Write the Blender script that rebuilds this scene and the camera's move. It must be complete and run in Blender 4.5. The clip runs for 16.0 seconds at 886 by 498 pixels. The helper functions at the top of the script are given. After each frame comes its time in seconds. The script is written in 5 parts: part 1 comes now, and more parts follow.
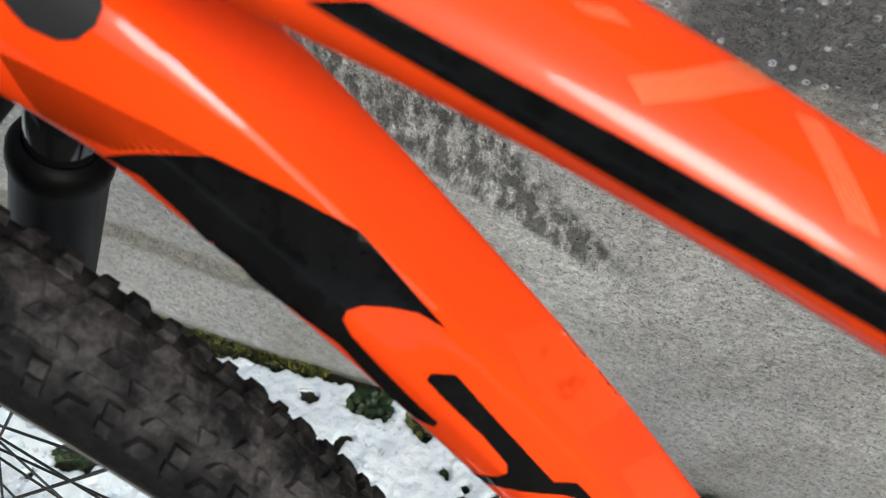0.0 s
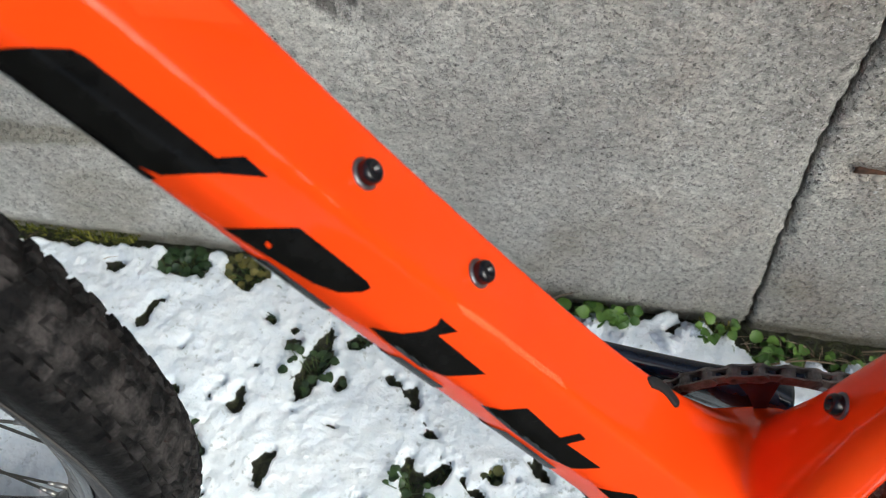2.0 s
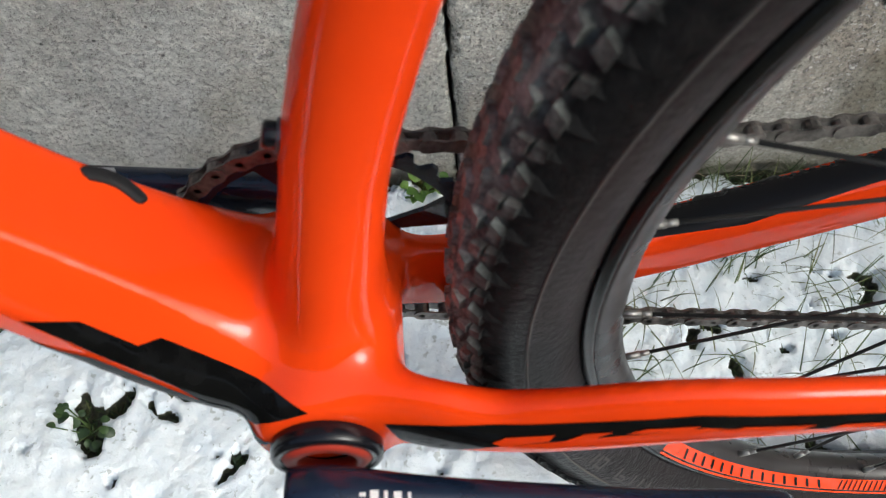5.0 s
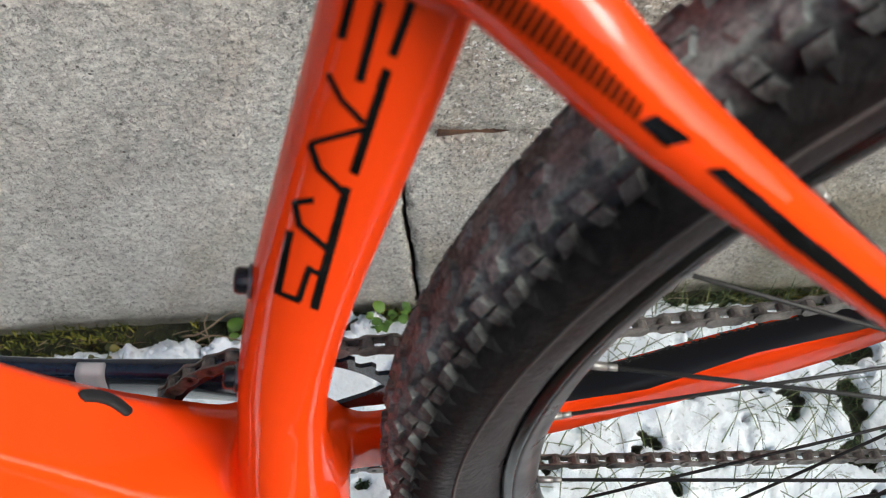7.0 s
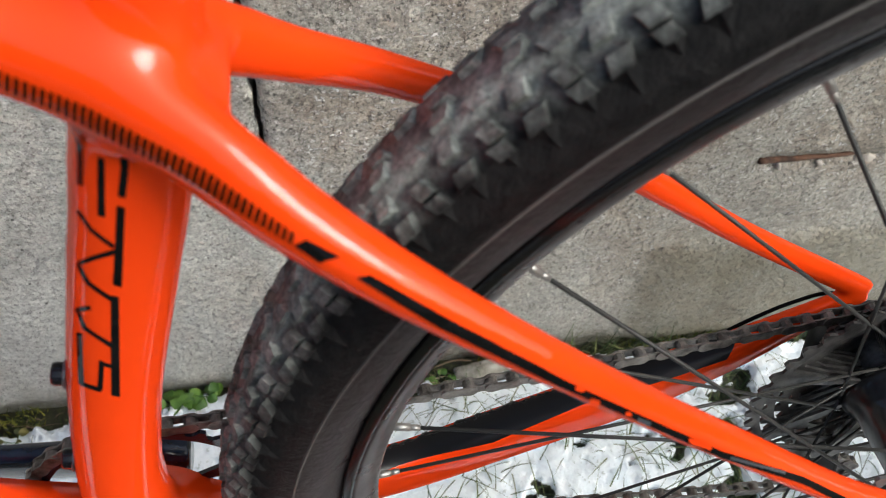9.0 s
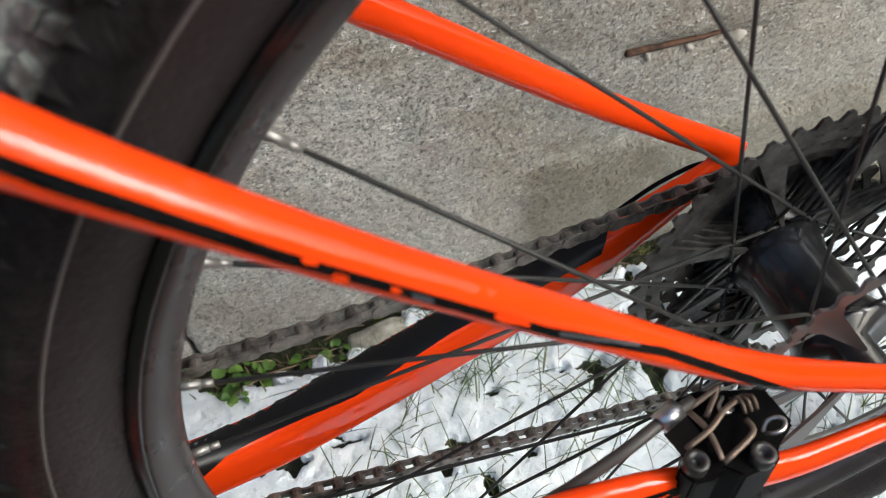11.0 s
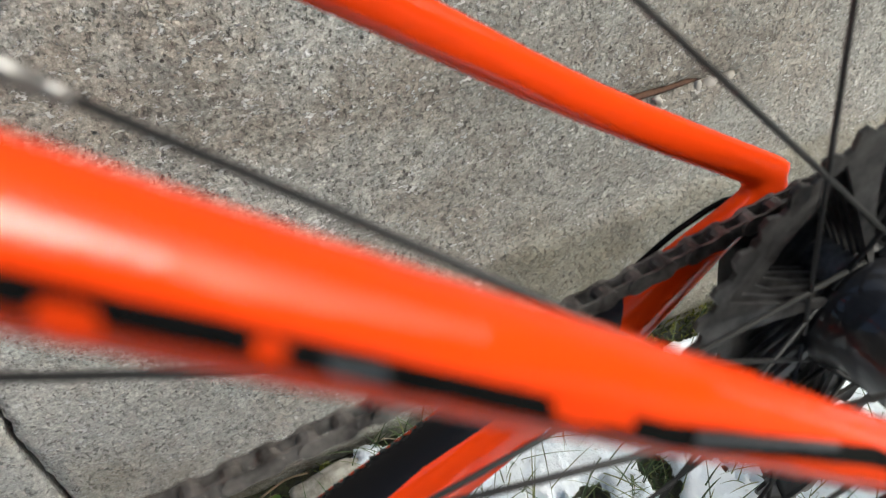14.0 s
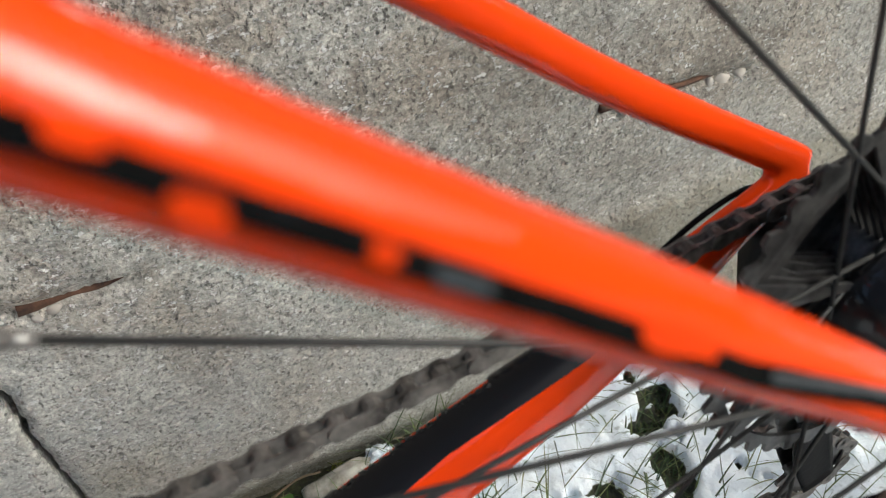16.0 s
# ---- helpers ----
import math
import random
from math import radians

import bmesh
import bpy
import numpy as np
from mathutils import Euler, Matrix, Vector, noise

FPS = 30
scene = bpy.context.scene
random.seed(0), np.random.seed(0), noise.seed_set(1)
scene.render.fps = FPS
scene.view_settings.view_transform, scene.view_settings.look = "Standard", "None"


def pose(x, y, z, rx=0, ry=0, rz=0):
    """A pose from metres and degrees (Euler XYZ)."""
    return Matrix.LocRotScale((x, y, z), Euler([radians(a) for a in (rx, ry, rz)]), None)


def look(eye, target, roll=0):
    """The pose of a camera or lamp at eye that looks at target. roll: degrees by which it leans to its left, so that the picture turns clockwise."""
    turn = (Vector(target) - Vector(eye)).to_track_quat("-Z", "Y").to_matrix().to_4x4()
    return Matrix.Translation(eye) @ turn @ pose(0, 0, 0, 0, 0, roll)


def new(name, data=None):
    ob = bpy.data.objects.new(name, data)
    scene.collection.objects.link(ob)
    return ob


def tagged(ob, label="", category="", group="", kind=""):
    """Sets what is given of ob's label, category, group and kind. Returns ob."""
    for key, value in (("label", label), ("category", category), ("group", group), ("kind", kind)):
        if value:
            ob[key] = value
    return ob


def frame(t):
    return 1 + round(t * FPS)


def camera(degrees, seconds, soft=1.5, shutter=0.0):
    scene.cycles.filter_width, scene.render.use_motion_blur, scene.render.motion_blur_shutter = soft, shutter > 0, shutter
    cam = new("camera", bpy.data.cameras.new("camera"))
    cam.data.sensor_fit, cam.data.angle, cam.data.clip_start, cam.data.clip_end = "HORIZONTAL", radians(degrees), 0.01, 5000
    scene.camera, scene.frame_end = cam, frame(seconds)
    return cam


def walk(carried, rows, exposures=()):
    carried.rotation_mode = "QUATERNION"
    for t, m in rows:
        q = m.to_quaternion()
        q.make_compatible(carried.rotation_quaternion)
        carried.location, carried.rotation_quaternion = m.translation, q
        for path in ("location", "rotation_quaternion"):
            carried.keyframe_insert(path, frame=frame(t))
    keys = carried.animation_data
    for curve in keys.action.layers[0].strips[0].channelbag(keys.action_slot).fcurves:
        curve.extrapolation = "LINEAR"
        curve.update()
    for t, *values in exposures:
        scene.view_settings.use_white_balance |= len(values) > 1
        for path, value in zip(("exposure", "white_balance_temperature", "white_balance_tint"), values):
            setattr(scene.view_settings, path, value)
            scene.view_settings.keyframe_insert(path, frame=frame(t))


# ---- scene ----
cam = camera(55.29, 16.0, soft=1.0)
PATH = [
    (0.0, (-0.2982, -0.1491, 0.9054), (-0.4022, 0.2081, 0.4346), 4.22),
    (0.5, (-0.2708, -0.1509, 0.8665), (-0.3573, 0.2080, 0.3935), 4.28),
    (1.0, (-0.2292, -0.1641, 0.8248), (-0.3038, 0.1873, 0.3442), 3.70),
    (1.5, (-0.1814, -0.1750, 0.7790), (-0.2461, 0.1701, 0.2924), 2.62),
    (2.0, (-0.1440, -0.1748, 0.7527), (-0.2001, 0.1680, 0.2636), 0.83),
    (2.5, (-0.1316, -0.1756, 0.7416), (-0.1847, 0.1682, 0.2528), -0.44),
    (3.0, (-0.1018, -0.1782, 0.7088), (-0.1487, 0.1646, 0.2186), -1.10),
    (3.5, (-0.0607, -0.1823, 0.6671), (-0.0858, 0.1570, 0.1729), 0.85),
    (4.0, (-0.0214, -0.1746, 0.6472), (-0.0289, 0.1610, 0.1499), 1.18),
    (4.2, (-0.0092, -0.1739, 0.6322), (-0.0032, 0.1568, 0.1316), 1.62),
    (6.3, (0.0478, -0.1642, 0.6409), (0.0939, 0.1565, 0.1359), 3.34),
    (6.5, (0.0468, -0.1640, 0.6740), (0.0931, 0.1739, 0.1804), 2.72),
    (7.0, (0.0498, -0.1643, 0.7253), (0.0970, 0.1969, 0.2485), 2.66),
    (7.5, (0.0483, -0.1690, 0.7474), (0.0998, 0.2006, 0.2776), 3.18),
    (8.0, (0.0495, -0.1741, 0.7713), (0.1039, 0.2027, 0.3076), 3.43),
    (8.5, (0.0670, -0.1781, 0.7901), (0.1283, 0.2083, 0.3352), 3.50),
    (9.0, (0.1116, -0.1947, 0.7725), (0.1900, 0.1934, 0.3216), 2.69),
    (9.5, (0.1278, -0.1999, 0.7659), (0.2246, 0.1840, 0.3151), 1.40),
    (10.0, (0.1289, -0.2014, 0.7605), (0.2337, 0.1803, 0.3096), 0.74),
    (10.2, (0.1377, -0.2066, 0.7502), (0.2429, 0.1748, 0.2991), 0.33),
    (12.3, (0.1899, -0.1379, 0.6203), (0.3398, 0.2127, 0.1570), -3.91),
    (12.5, (0.1851, -0.1344, 0.6159), (0.3481, 0.2381, 0.1746), -3.44),
    (13.0, (0.1869, -0.1226, 0.5955), (0.3514, 0.2582, 0.1620), -3.32),
    (13.5, (0.1894, -0.1187, 0.5841), (0.3595, 0.2704, 0.1602), -3.55),
    (14.0, (0.1945, -0.1150, 0.5836), (0.3779, 0.3011, 0.1921), -3.64),
    (14.5, (0.1904, -0.1136, 0.5825), (0.3751, 0.3057, 0.1950), -3.85),
    (15.0, (0.1881, -0.1154, 0.5793), (0.3723, 0.3045, 0.1923), -3.91),
    (15.5, (0.1882, -0.1145, 0.5780), (0.3706, 0.3061, 0.1909), -4.06),
    (16.0, (0.1841, -0.1160, 0.5784), (0.3686, 0.3037, 0.1914), -3.90),
]
cam.data.dof.use_dof, cam.data.dof.focus_distance, cam.data.dof.aperture_fstop = True, 0.51, 14.0
walk(cam, [(t, look(eye, target, roll)) for t, eye, target, roll in PATH],
     [(0.0, 0.36, 6000, 2), (1.0, 0.40, 6000, 2), (2.5, 0.34, 6000, 2), (4.2, 0.14, 6000, 2), (6.3, 0.61, 6150, 4), (8.0, 0.60, 6150, 4), (10.2, 0.48, 6150, 4), (12.3, 0.55, 6150, 3), (16.0, 0.53, 6150, 3)])

# ---- light: overcast winter sky with a weak, wide sun ----
world = bpy.data.worlds.new("overcast_sky")
scene.world = world
world.use_nodes = True
wn = world.node_tree.nodes
sky = wn.new("ShaderNodeTexSky")
sky.sky_type, sky.sun_disc = "NISHITA", False
sky.sun_elevation, sky.sun_rotation = radians(40), radians(132)
sky.dust_density, sky.air_density = 6.0, 1.0
wn["Background"].inputs["Strength"].default_value = 0.148
world.node_tree.links.new(sky.outputs[0], wn["Background"].inputs[0])
sun = new("sun", bpy.data.lights.new("sun", "SUN"))
sun.data.energy, sun.data.angle, sun.data.color = 1.3, radians(26), (0.95, 0.975, 1.0)
sun.matrix_world = look((1.423, -1.281, 1.907), (0, 0, 0.3))


# ---- materials ----
def material(name, colour, rough=0.5, metal=0.0, coat=0.0):
    m = bpy.data.materials.new(name)
    m.use_nodes = True
    b = m.node_tree.nodes["Principled BSDF"]
    b.inputs["Base Color"].default_value = (*colour, 1)
    b.inputs["Roughness"].default_value = rough
    b.inputs["Metallic"].default_value = metal
    b.inputs["Coat Weight"].default_value = coat
    b.inputs["Coat Roughness"].default_value = 0.035
    return m


class Nodes:
    """Short way to wire a material's nodes."""

    def __init__(self, m):
        self.t = m.node_tree
        self.b = self.t.nodes["Principled BSDF"]
        self.co = self.t.nodes.new("ShaderNodeTexCoord").outputs["Object"]

    def link(self, a, b):
        self.t.links.new(a, b)

    def noise(self, scale, detail=4, rough=0.55, stretch=None):
        n = self.t.nodes.new("ShaderNodeTexNoise")
        n.inputs["Scale"].default_value, n.inputs["Detail"].default_value, n.inputs["Roughness"].default_value = scale, detail, rough
        co = self.co
        if stretch:
            m = self.t.nodes.new("ShaderNodeMapping")
            m.inputs["Scale"].default_value = stretch
            self.link(co, m.inputs[0])
            co = m.outputs[0]
        self.link(co, n.inputs["Vector"])
        return n.outputs["Fac"]

    def cells(self, scale, feature="F1", out="Distance"):
        n = self.t.nodes.new("ShaderNodeTexVoronoi")
        n.feature = feature
        n.inputs["Scale"].default_value = scale
        self.link(self.co, n.inputs["Vector"])
        return n.outputs[out]

    def ramp(self, fac, *stops):
        n = self.t.nodes.new("ShaderNodeValToRGB")
        while len(n.color_ramp.elements) < len(stops):
            n.color_ramp.elements.new(0.5)
        for e, (p, c) in zip(n.color_ramp.elements, stops):
            e.position = p
            e.color = (c, c, c, 1) if isinstance(c, (int, float)) else (*c, 1)
        self.link(fac, n.inputs[0])
        return n.outputs[0]

    def mix(self, fac, a, b, mode="MIX"):
        n = self.t.nodes.new("ShaderNodeMix")
        n.data_type, n.blend_type = "RGBA", mode
        for sock, v in ((n.inputs[0], fac), (n.inputs[6], a), (n.inputs[7], b)):
            if isinstance(v, (int, float)):
                sock.default_value = v
            elif isinstance(v, tuple):
                sock.default_value = (*v, 1)
            else:
                self.link(v, sock)
        return n.outputs[2]

    def math(self, op, a, b=0.0):
        n = self.t.nodes.new("ShaderNodeMath")
        n.operation = op
        for sock, v in zip(n.inputs, (a, b)):
            if isinstance(v, (int, float)):
                sock.default_value = v
            else:
                self.link(v, sock)
        return n.outputs[0]

    def axis(self, k):
        n = self.t.nodes.new("ShaderNodeSeparateXYZ")
        self.link(self.co, n.inputs[0])
        return n.outputs[k]

    def bump(self, height, strength, distance, below=None):
        n = self.t.nodes.new("ShaderNodeBump")
        n.inputs["Strength"].default_value, n.inputs["Distance"].default_value = strength, distance
        self.link(height, n.inputs["Height"])
        if below:
            self.link(below, n.inputs["Normal"])
        return n.outputs[0]


ORANGE = material("orange_gloss_paint", (0.82, 0.052, 0.002), 0.38, 0, 0.55)
BLACKPAINT = material("black_gloss_paint", (0.006, 0.006, 0.007), 0.3, 0, 0.35)
RUBBER = material("tyre_rubber", (0.022, 0.021, 0.021), 0.75)
FRONTRUBBER = material("front_tyre_rubber", (0.018, 0.017, 0.017), 0.6)
RIMBLACK = material("rim_black", (0.02, 0.019, 0.02), 0.35)
HUBBLACK = material("hub_black", (0.012, 0.012, 0.014), 0.3, 0, 0.6)
FORKBLACK = material("black_plastic", (0.012, 0.012, 0.013), 0.42)
STANCHION = material("stanchion_black", (0.01, 0.01, 0.011), 0.12, 0.3)
SPOKE = material("spoke_black", (0.030, 0.029, 0.027), 0.45)
NIPPLE = material("nipple_alloy", (0.36, 0.35, 0.33), 0.5, 0.9)
BOLT = material("bolt_black", (0.006, 0.006, 0.008), 0.22)
WASHER = material("washer_grey", (0.16, 0.16, 0.17), 0.35, 0.8)
STEEL = material("steel", (0.45, 0.45, 0.45), 0.35, 1.0)
BRASS = material("brownish_steel", (0.17, 0.125, 0.095), 0.5, 0.6)
NUT = material("nut_steel", (0.62, 0.62, 0.62), 0.3, 1.0)
ROTOR = material("rotor_steel", (0.28, 0.26, 0.25), 0.4, 1.0)
DARKSTEEL = material("dirty_dark_steel", (0.07, 0.068, 0.066), 0.40, 0.6)
CHAINSTEEL = material("chain_steel", (0.16, 0.15, 0.14), 0.36, 0.6)
# black cranks; the navy tint stands for mirrored sky
CRANK = material("crank_black_sky_tint", (0.008, 0.012, 0.022), 0.22, 0, 0.5)
GREYPRINT = material("grey_print", (0.45, 0.45, 0.46), 0.4)
WHITEPRINT = material("white_print", (0.72, 0.72, 0.70), 0.45)
REDSEAL = material("red_seal", (0.35, 0.03, 0.015), 0.5)
RUST = material("rust", (0.17, 0.07, 0.035), 0.95)
CONCRETE = material("concrete", (0.25, 0.24, 0.222), 0.9)
GREYSNOW = material("dirty_snow", (0.27, 0.26, 0.26), 0.7)
SNOW = material("snow", (0.85, 0.87, 0.9), 0.6)
CLUMP = material("loose_snow", (0.87, 0.90, 0.94), 0.6)


DARKSTRIPE = material("dark_brown_print", (0.05, 0.010, 0.003), 0.5, 0, 0.0)
PEACH = material("pale_peach_print", (0.89, 0.27, 0.11), 0.38, 0, 0.55)
TONE = material("lighter_orange_paint", (0.88, 0.066, 0.008), 0.38, 0, 0.55)
FADEDRUBBER = material("faded_rubber", (0.075, 0.068, 0.062), 0.6)
FLANGE = material("flange_gap_black", (0.005, 0.005, 0.005), 0.25)
GREYPATCH = material("grey_blue_paint", (0.055, 0.06, 0.066), 0.5)
PORT = material("rubber_grey_black", (0.018, 0.018, 0.019), 0.55)
GUARD = material("rubber_guard", (0.006, 0.006, 0.007), 0.38)
DARKWALL = material("dark_unseen_wall", (0.045, 0.04, 0.035), 0.8)
LEAF = material("leaf_green", (0.10, 0.19, 0.03), 0.5)
LEAFOLIVE = material("leaf_olive", (0.16, 0.15, 0.05), 0.55)
MOSS = material("moss", (0.13, 0.14, 0.02), 0.9)
LEAFDARK = material("leaf_dark_green", (0.03, 0.06, 0.015), 0.5)
TUFT = material("dark_tuft", (0.03, 0.05, 0.01), 0.8)
PEBBLE = material("pale_pebble", (0.40, 0.365, 0.32), 0.9)
HOSE = material("grey_brown_hose", (0.055, 0.048, 0.042), 0.5)
STONE = material("stone_grey", (0.30, 0.28, 0.25), 0.85)
GRASS = material("grass_blade", (0.10, 0.15, 0.05), 0.6)
STRAW = material("dry_stalk", (0.30, 0.22, 0.13), 0.8)

# concrete: cement mottling, sand grain, pale stones, dark weathering and moss at the foot
n = Nodes(CONCRETE)
base = n.ramp(n.noise(3.2, 5), (0.25, (0.47, 0.46, 0.42)), (0.55, (0.58, 0.57, 0.53)), (0.8, (0.67, 0.66, 0.62)))
rough_side = n.ramp(n.math("ADD", n.axis(0), 0.5), (0.36, 0.0), (0.62, 1.0))
grain = n.ramp(n.noise(430, 3, 0.7), (0.36, 0.76), (0.50, 1.0), (0.64, 1.20))
base = n.mix(0.9, base, grain, "MULTIPLY")
coarse = n.ramp(n.noise(300, 4, 0.75), (0.38, 0.62), (0.50, 1.0), (0.62, 1.34))
base = n.mix(n.math("MULTIPLY", rough_side, 0.75), base, n.mix(1.0, base, coarse, "MULTIPLY"))
flake = n.ramp(n.noise(210, 3, 0.6, (0.45, 1, 1)), (0.40, 0.84), (0.60, 1.16))
base = n.mix(0.8, base, flake, "MULTIPLY")
coarse = n.ramp(n.noise(95, 4, 0.65), (0.38, 0.82), (0.62, 1.14))
base = n.mix(0.8, base, coarse, "MULTIPLY")
patch = n.ramp(n.noise(14, 6, 0.65), (0.36, 0.78), (0.62, 1.12))
base = n.mix(0.7, base, patch, "MULTIPLY")
base = n.mix(n.math("MULTIPLY", rough_side, 0.8), base, n.mix(1.0, base, (0.79, 0.785, 0.75), "MULTIPLY"))
brown = n.math("MULTIPLY", n.ramp(n.noise(9, 6, 0.7), (0.46, 0.0), (0.60, 1.0)), n.math("ADD", n.math("MULTIPLY", rough_side, 0.65), 0.15))
base = n.mix(brown, base, n.mix(1.0, base, (0.74, 0.66, 0.60), "MULTIPLY"))
crowd = n.ramp(n.noise(26, 4, 0.6), (0.42, 0.0), (0.60, 1.0))
chips = n.ramp(n.noise(235, 4, 0.72, (0.8, 1, 1.1)), (0.560, 0.0), (0.605, 1.0))
base = n.mix(n.math("MULTIPLY", chips, n.math("ADD", n.math("MULTIPLY", n.math("MULTIPLY", crowd, rough_side), 0.66), 0.34)), base, (0.92, 0.91, 0.88))
specks = n.ramp(n.noise(250, 4, 0.72, (1.15, 1, 0.85)), (0.37, 1.0), (0.42, 0.0))
base = n.mix(n.math("MULTIPLY", specks, n.math("ADD", n.math("MULTIPLY", rough_side, 0.55), 0.25)), base, (0.11, 0.10, 0.09))
stones = n.ramp(n.cells(120), (0.10, 1.0), (0.20, 0.0))
stones = n.math("MULTIPLY", stones, n.ramp(n.noise(34, 3), (0.52, 0.0), (0.62, 1.0)))
base = n.mix(n.math("MULTIPLY", stones, 0.6), base, (0.66, 0.64, 0.60))
pits = n.math("MULTIPLY", n.ramp(n.cells(95), (0.07, 1.0), (0.13, 0.0)), n.ramp(n.noise(40, 2), (0.50, 0.0), (0.60, 1.0)))
base = n.mix(n.math("MULTIPLY", pits, 0.75), base, (0.05, 0.047, 0.042))
# foot coloured paler, to offset the shade that falls on it
cz = n.axis(2)
pale = n.ramp(n.math("ADD", cz, n.math("MULTIPLY", n.noise(6, 4), 0.12)), (0.16, 1.0), (0.34, 0.0))
base = n.mix(n.math("MULTIPLY", pale, 0.30), base, (0.64, 0.62, 0.57))
# gritty weathered streak that runs down the face
cx, cz = n.axis(0), n.axis(2)
across = n.math("ADD", n.math("MULTIPLY", n.math("ADD", cx, 0.30), 0.57), n.math("MULTIPLY", n.math("SUBTRACT", cz, 0.352), 0.82))
along = n.math("ADD", n.math("MULTIPLY", n.math("ADD", cx, 0.276), -0.82), n.math("MULTIPLY", n.math("SUBTRACT", cz, 0.335), 0.57))
wide = n.math("ADD", n.math("MULTIPLY", n.math("MAXIMUM", along, 0.0), 0.22), 0.012)
streak = n.math("SUBTRACT", 1.0, n.math("DIVIDE", n.math("ABSOLUTE", across), wide))
streak = n.math("MULTIPLY", n.ramp(streak, (0.0, 0.0), (0.35, 1.0)), n.ramp(along, (0.0, 0.0), (0.02, 1.0)))
grit = n.ramp(n.noise(62, 4, 0.7, (1, 1, 0.45)), (0.42, 0.0), (0.56, 1.0))
streak = n.math("MULTIPLY", streak, grit)
base = n.mix(n.math("MULTIPLY", streak, 0.80), base, (0.058, 0.052, 0.047))
upper = n.ramp(n.math("ADD", cz, n.math("MULTIPLY", n.noise(5, 5, 0.6), 0.24)), (0.46, 0.0), (0.68, 1.0))
base = n.mix(n.math("MULTIPLY", upper, 0.75), base, n.mix(1.0, base, (0.60, 0.56, 0.53), "MULTIPLY"))
# dark wet weathering high on the wall with pale stones showing
high = n.ramp(n.math("ADD", cz, n.math("MULTIPLY", n.noise(9, 4), 0.16)), (0.60, 0.0), (0.65, 1.0))
high = n.math("MULTIPLY", high, n.ramp(n.math("ADD", cx, 0.5), (0.17, 0.0), (0.22, 1.0)))
base = n.mix(n.math("MULTIPLY", high, 0.82), base, (0.055, 0.056, 0.060))
pebbles = n.math("MULTIPLY", n.ramp(n.cells(95), (0.17, 1.0), (0.30, 0.0)), n.ramp(n.noise(30, 3), (0.44, 0.0), (0.52, 1.0)))
base = n.mix(n.math("MULTIPLY", n.math("MULTIPLY", pebbles, high), 0.85), base, (0.55, 0.55, 0.57))
# browner weathering towards the second bar, a damp stain on the proud foot and an ochre line
worn = n.math("MULTIPLY", n.ramp(n.math("ADD", cx, n.math("MULTIPLY", n.noise(7, 4), 0.24)), (0.38, 0.0), (0.58, 1.0)), n.ramp(n.noise(30, 5, 0.7), (0.35, 0.45), (0.6, 1.0)))
base = n.mix(n.math("MULTIPLY", worn, 0.40), base, (0.22, 0.19, 0.16))
# flat dark spots that stand for shaded hollows between the rough part's grains
hollows = n.math("MULTIPLY", n.ramp(n.cells(170), (0.12, 1.0), (0.22, 0.0)), n.ramp(n.noise(50, 3), (0.44, 0.0), (0.54, 1.0)))
hollows = n.math("MULTIPLY", hollows, rough_side)
base = n.mix(n.math("MULTIPLY", hollows, 0.45), base, (0.055, 0.048, 0.040))
damp = n.math("MULTIPLY", n.ramp(n.math("ADD", cx, n.math("MULTIPLY", n.noise(40, 3), 0.02)), (0.416, 0.0), (0.432, 1.0)), n.ramp(n.math("ADD", cz, n.math("MULTIPLY", n.noise(40, 3), 0.02)), (0.168, 1.0), (0.180, 0.0)))
base = n.mix(n.math("MULTIPLY", damp, 0.52), base, (0.17, 0.15, 0.10))
line = n.math("SUBTRACT", 1.0, n.math("MULTIPLY", n.math("ABSOLUTE", n.math("SUBTRACT", n.math("ADD", cz, n.math("MULTIPLY", n.noise(16, 4), 0.03)), 0.178)), 70.0))
line = n.math("MULTIPLY", n.ramp(line, (0.0, 0.0), (0.6, 1.0)), n.ramp(n.math("ADD", cx, 1.0), (0.44, 1.0), (0.54, 0.0)))
base = n.mix(n.math("MULTIPLY", line, 0.5), base, (0.17, 0.145, 0.075))
# damp band and green growth along the foot
foot = n.ramp(n.math("ADD", cz, n.math("MULTIPLY", n.noise(14, 5), 0.08)), (0.045, 1.0), (0.075, 0.0))
base = n.mix(n.math("MULTIPLY", foot, 0.45), base, (0.15, 0.135, 0.075))
ochre = n.math("MULTIPLY", n.ramp(n.noise(7, 3), (0.52, 0.0), (0.62, 1.0)), n.ramp(cz, (0.12, 1.0), (0.20, 0.0)))
base = n.mix(n.math("MULTIPLY", ochre, 0.35), base, (0.19, 0.165, 0.095))
n.link(base, n.b.inputs["Base Color"])
h1 = n.bump(n.noise(400, 3, 0.7), 0.8, 0.0020)
h2 = n.bump(n.noise(150, 4, 0.65), 0.6, 0.0035, h1)
h3 = n.bump(n.math("ADD", n.math("ADD", n.math("MULTIPLY", pits, -1.0), n.math("MULTIPLY", streak, -0.6)), n.math("SUBTRACT", n.math("MULTIPLY", chips, 0.5), n.math("MULTIPLY", specks, 0.6))), 0.9, 0.0040, h2)
n.link(h3, n.b.inputs["Normal"])
n.b.inputs["Specular IOR Level"].default_value = 0.25

for m in (ORANGE, PEACH, TONE):
    m.node_tree.nodes["Principled BSDF"].inputs["Coat IOR"].default_value = 1.6
for m in (ORANGE, BLACKPAINT, PEACH, TONE, DARKSTRIPE):
    m.node_tree.nodes["Principled BSDF"].inputs["Specular IOR Level"].default_value = 0.0

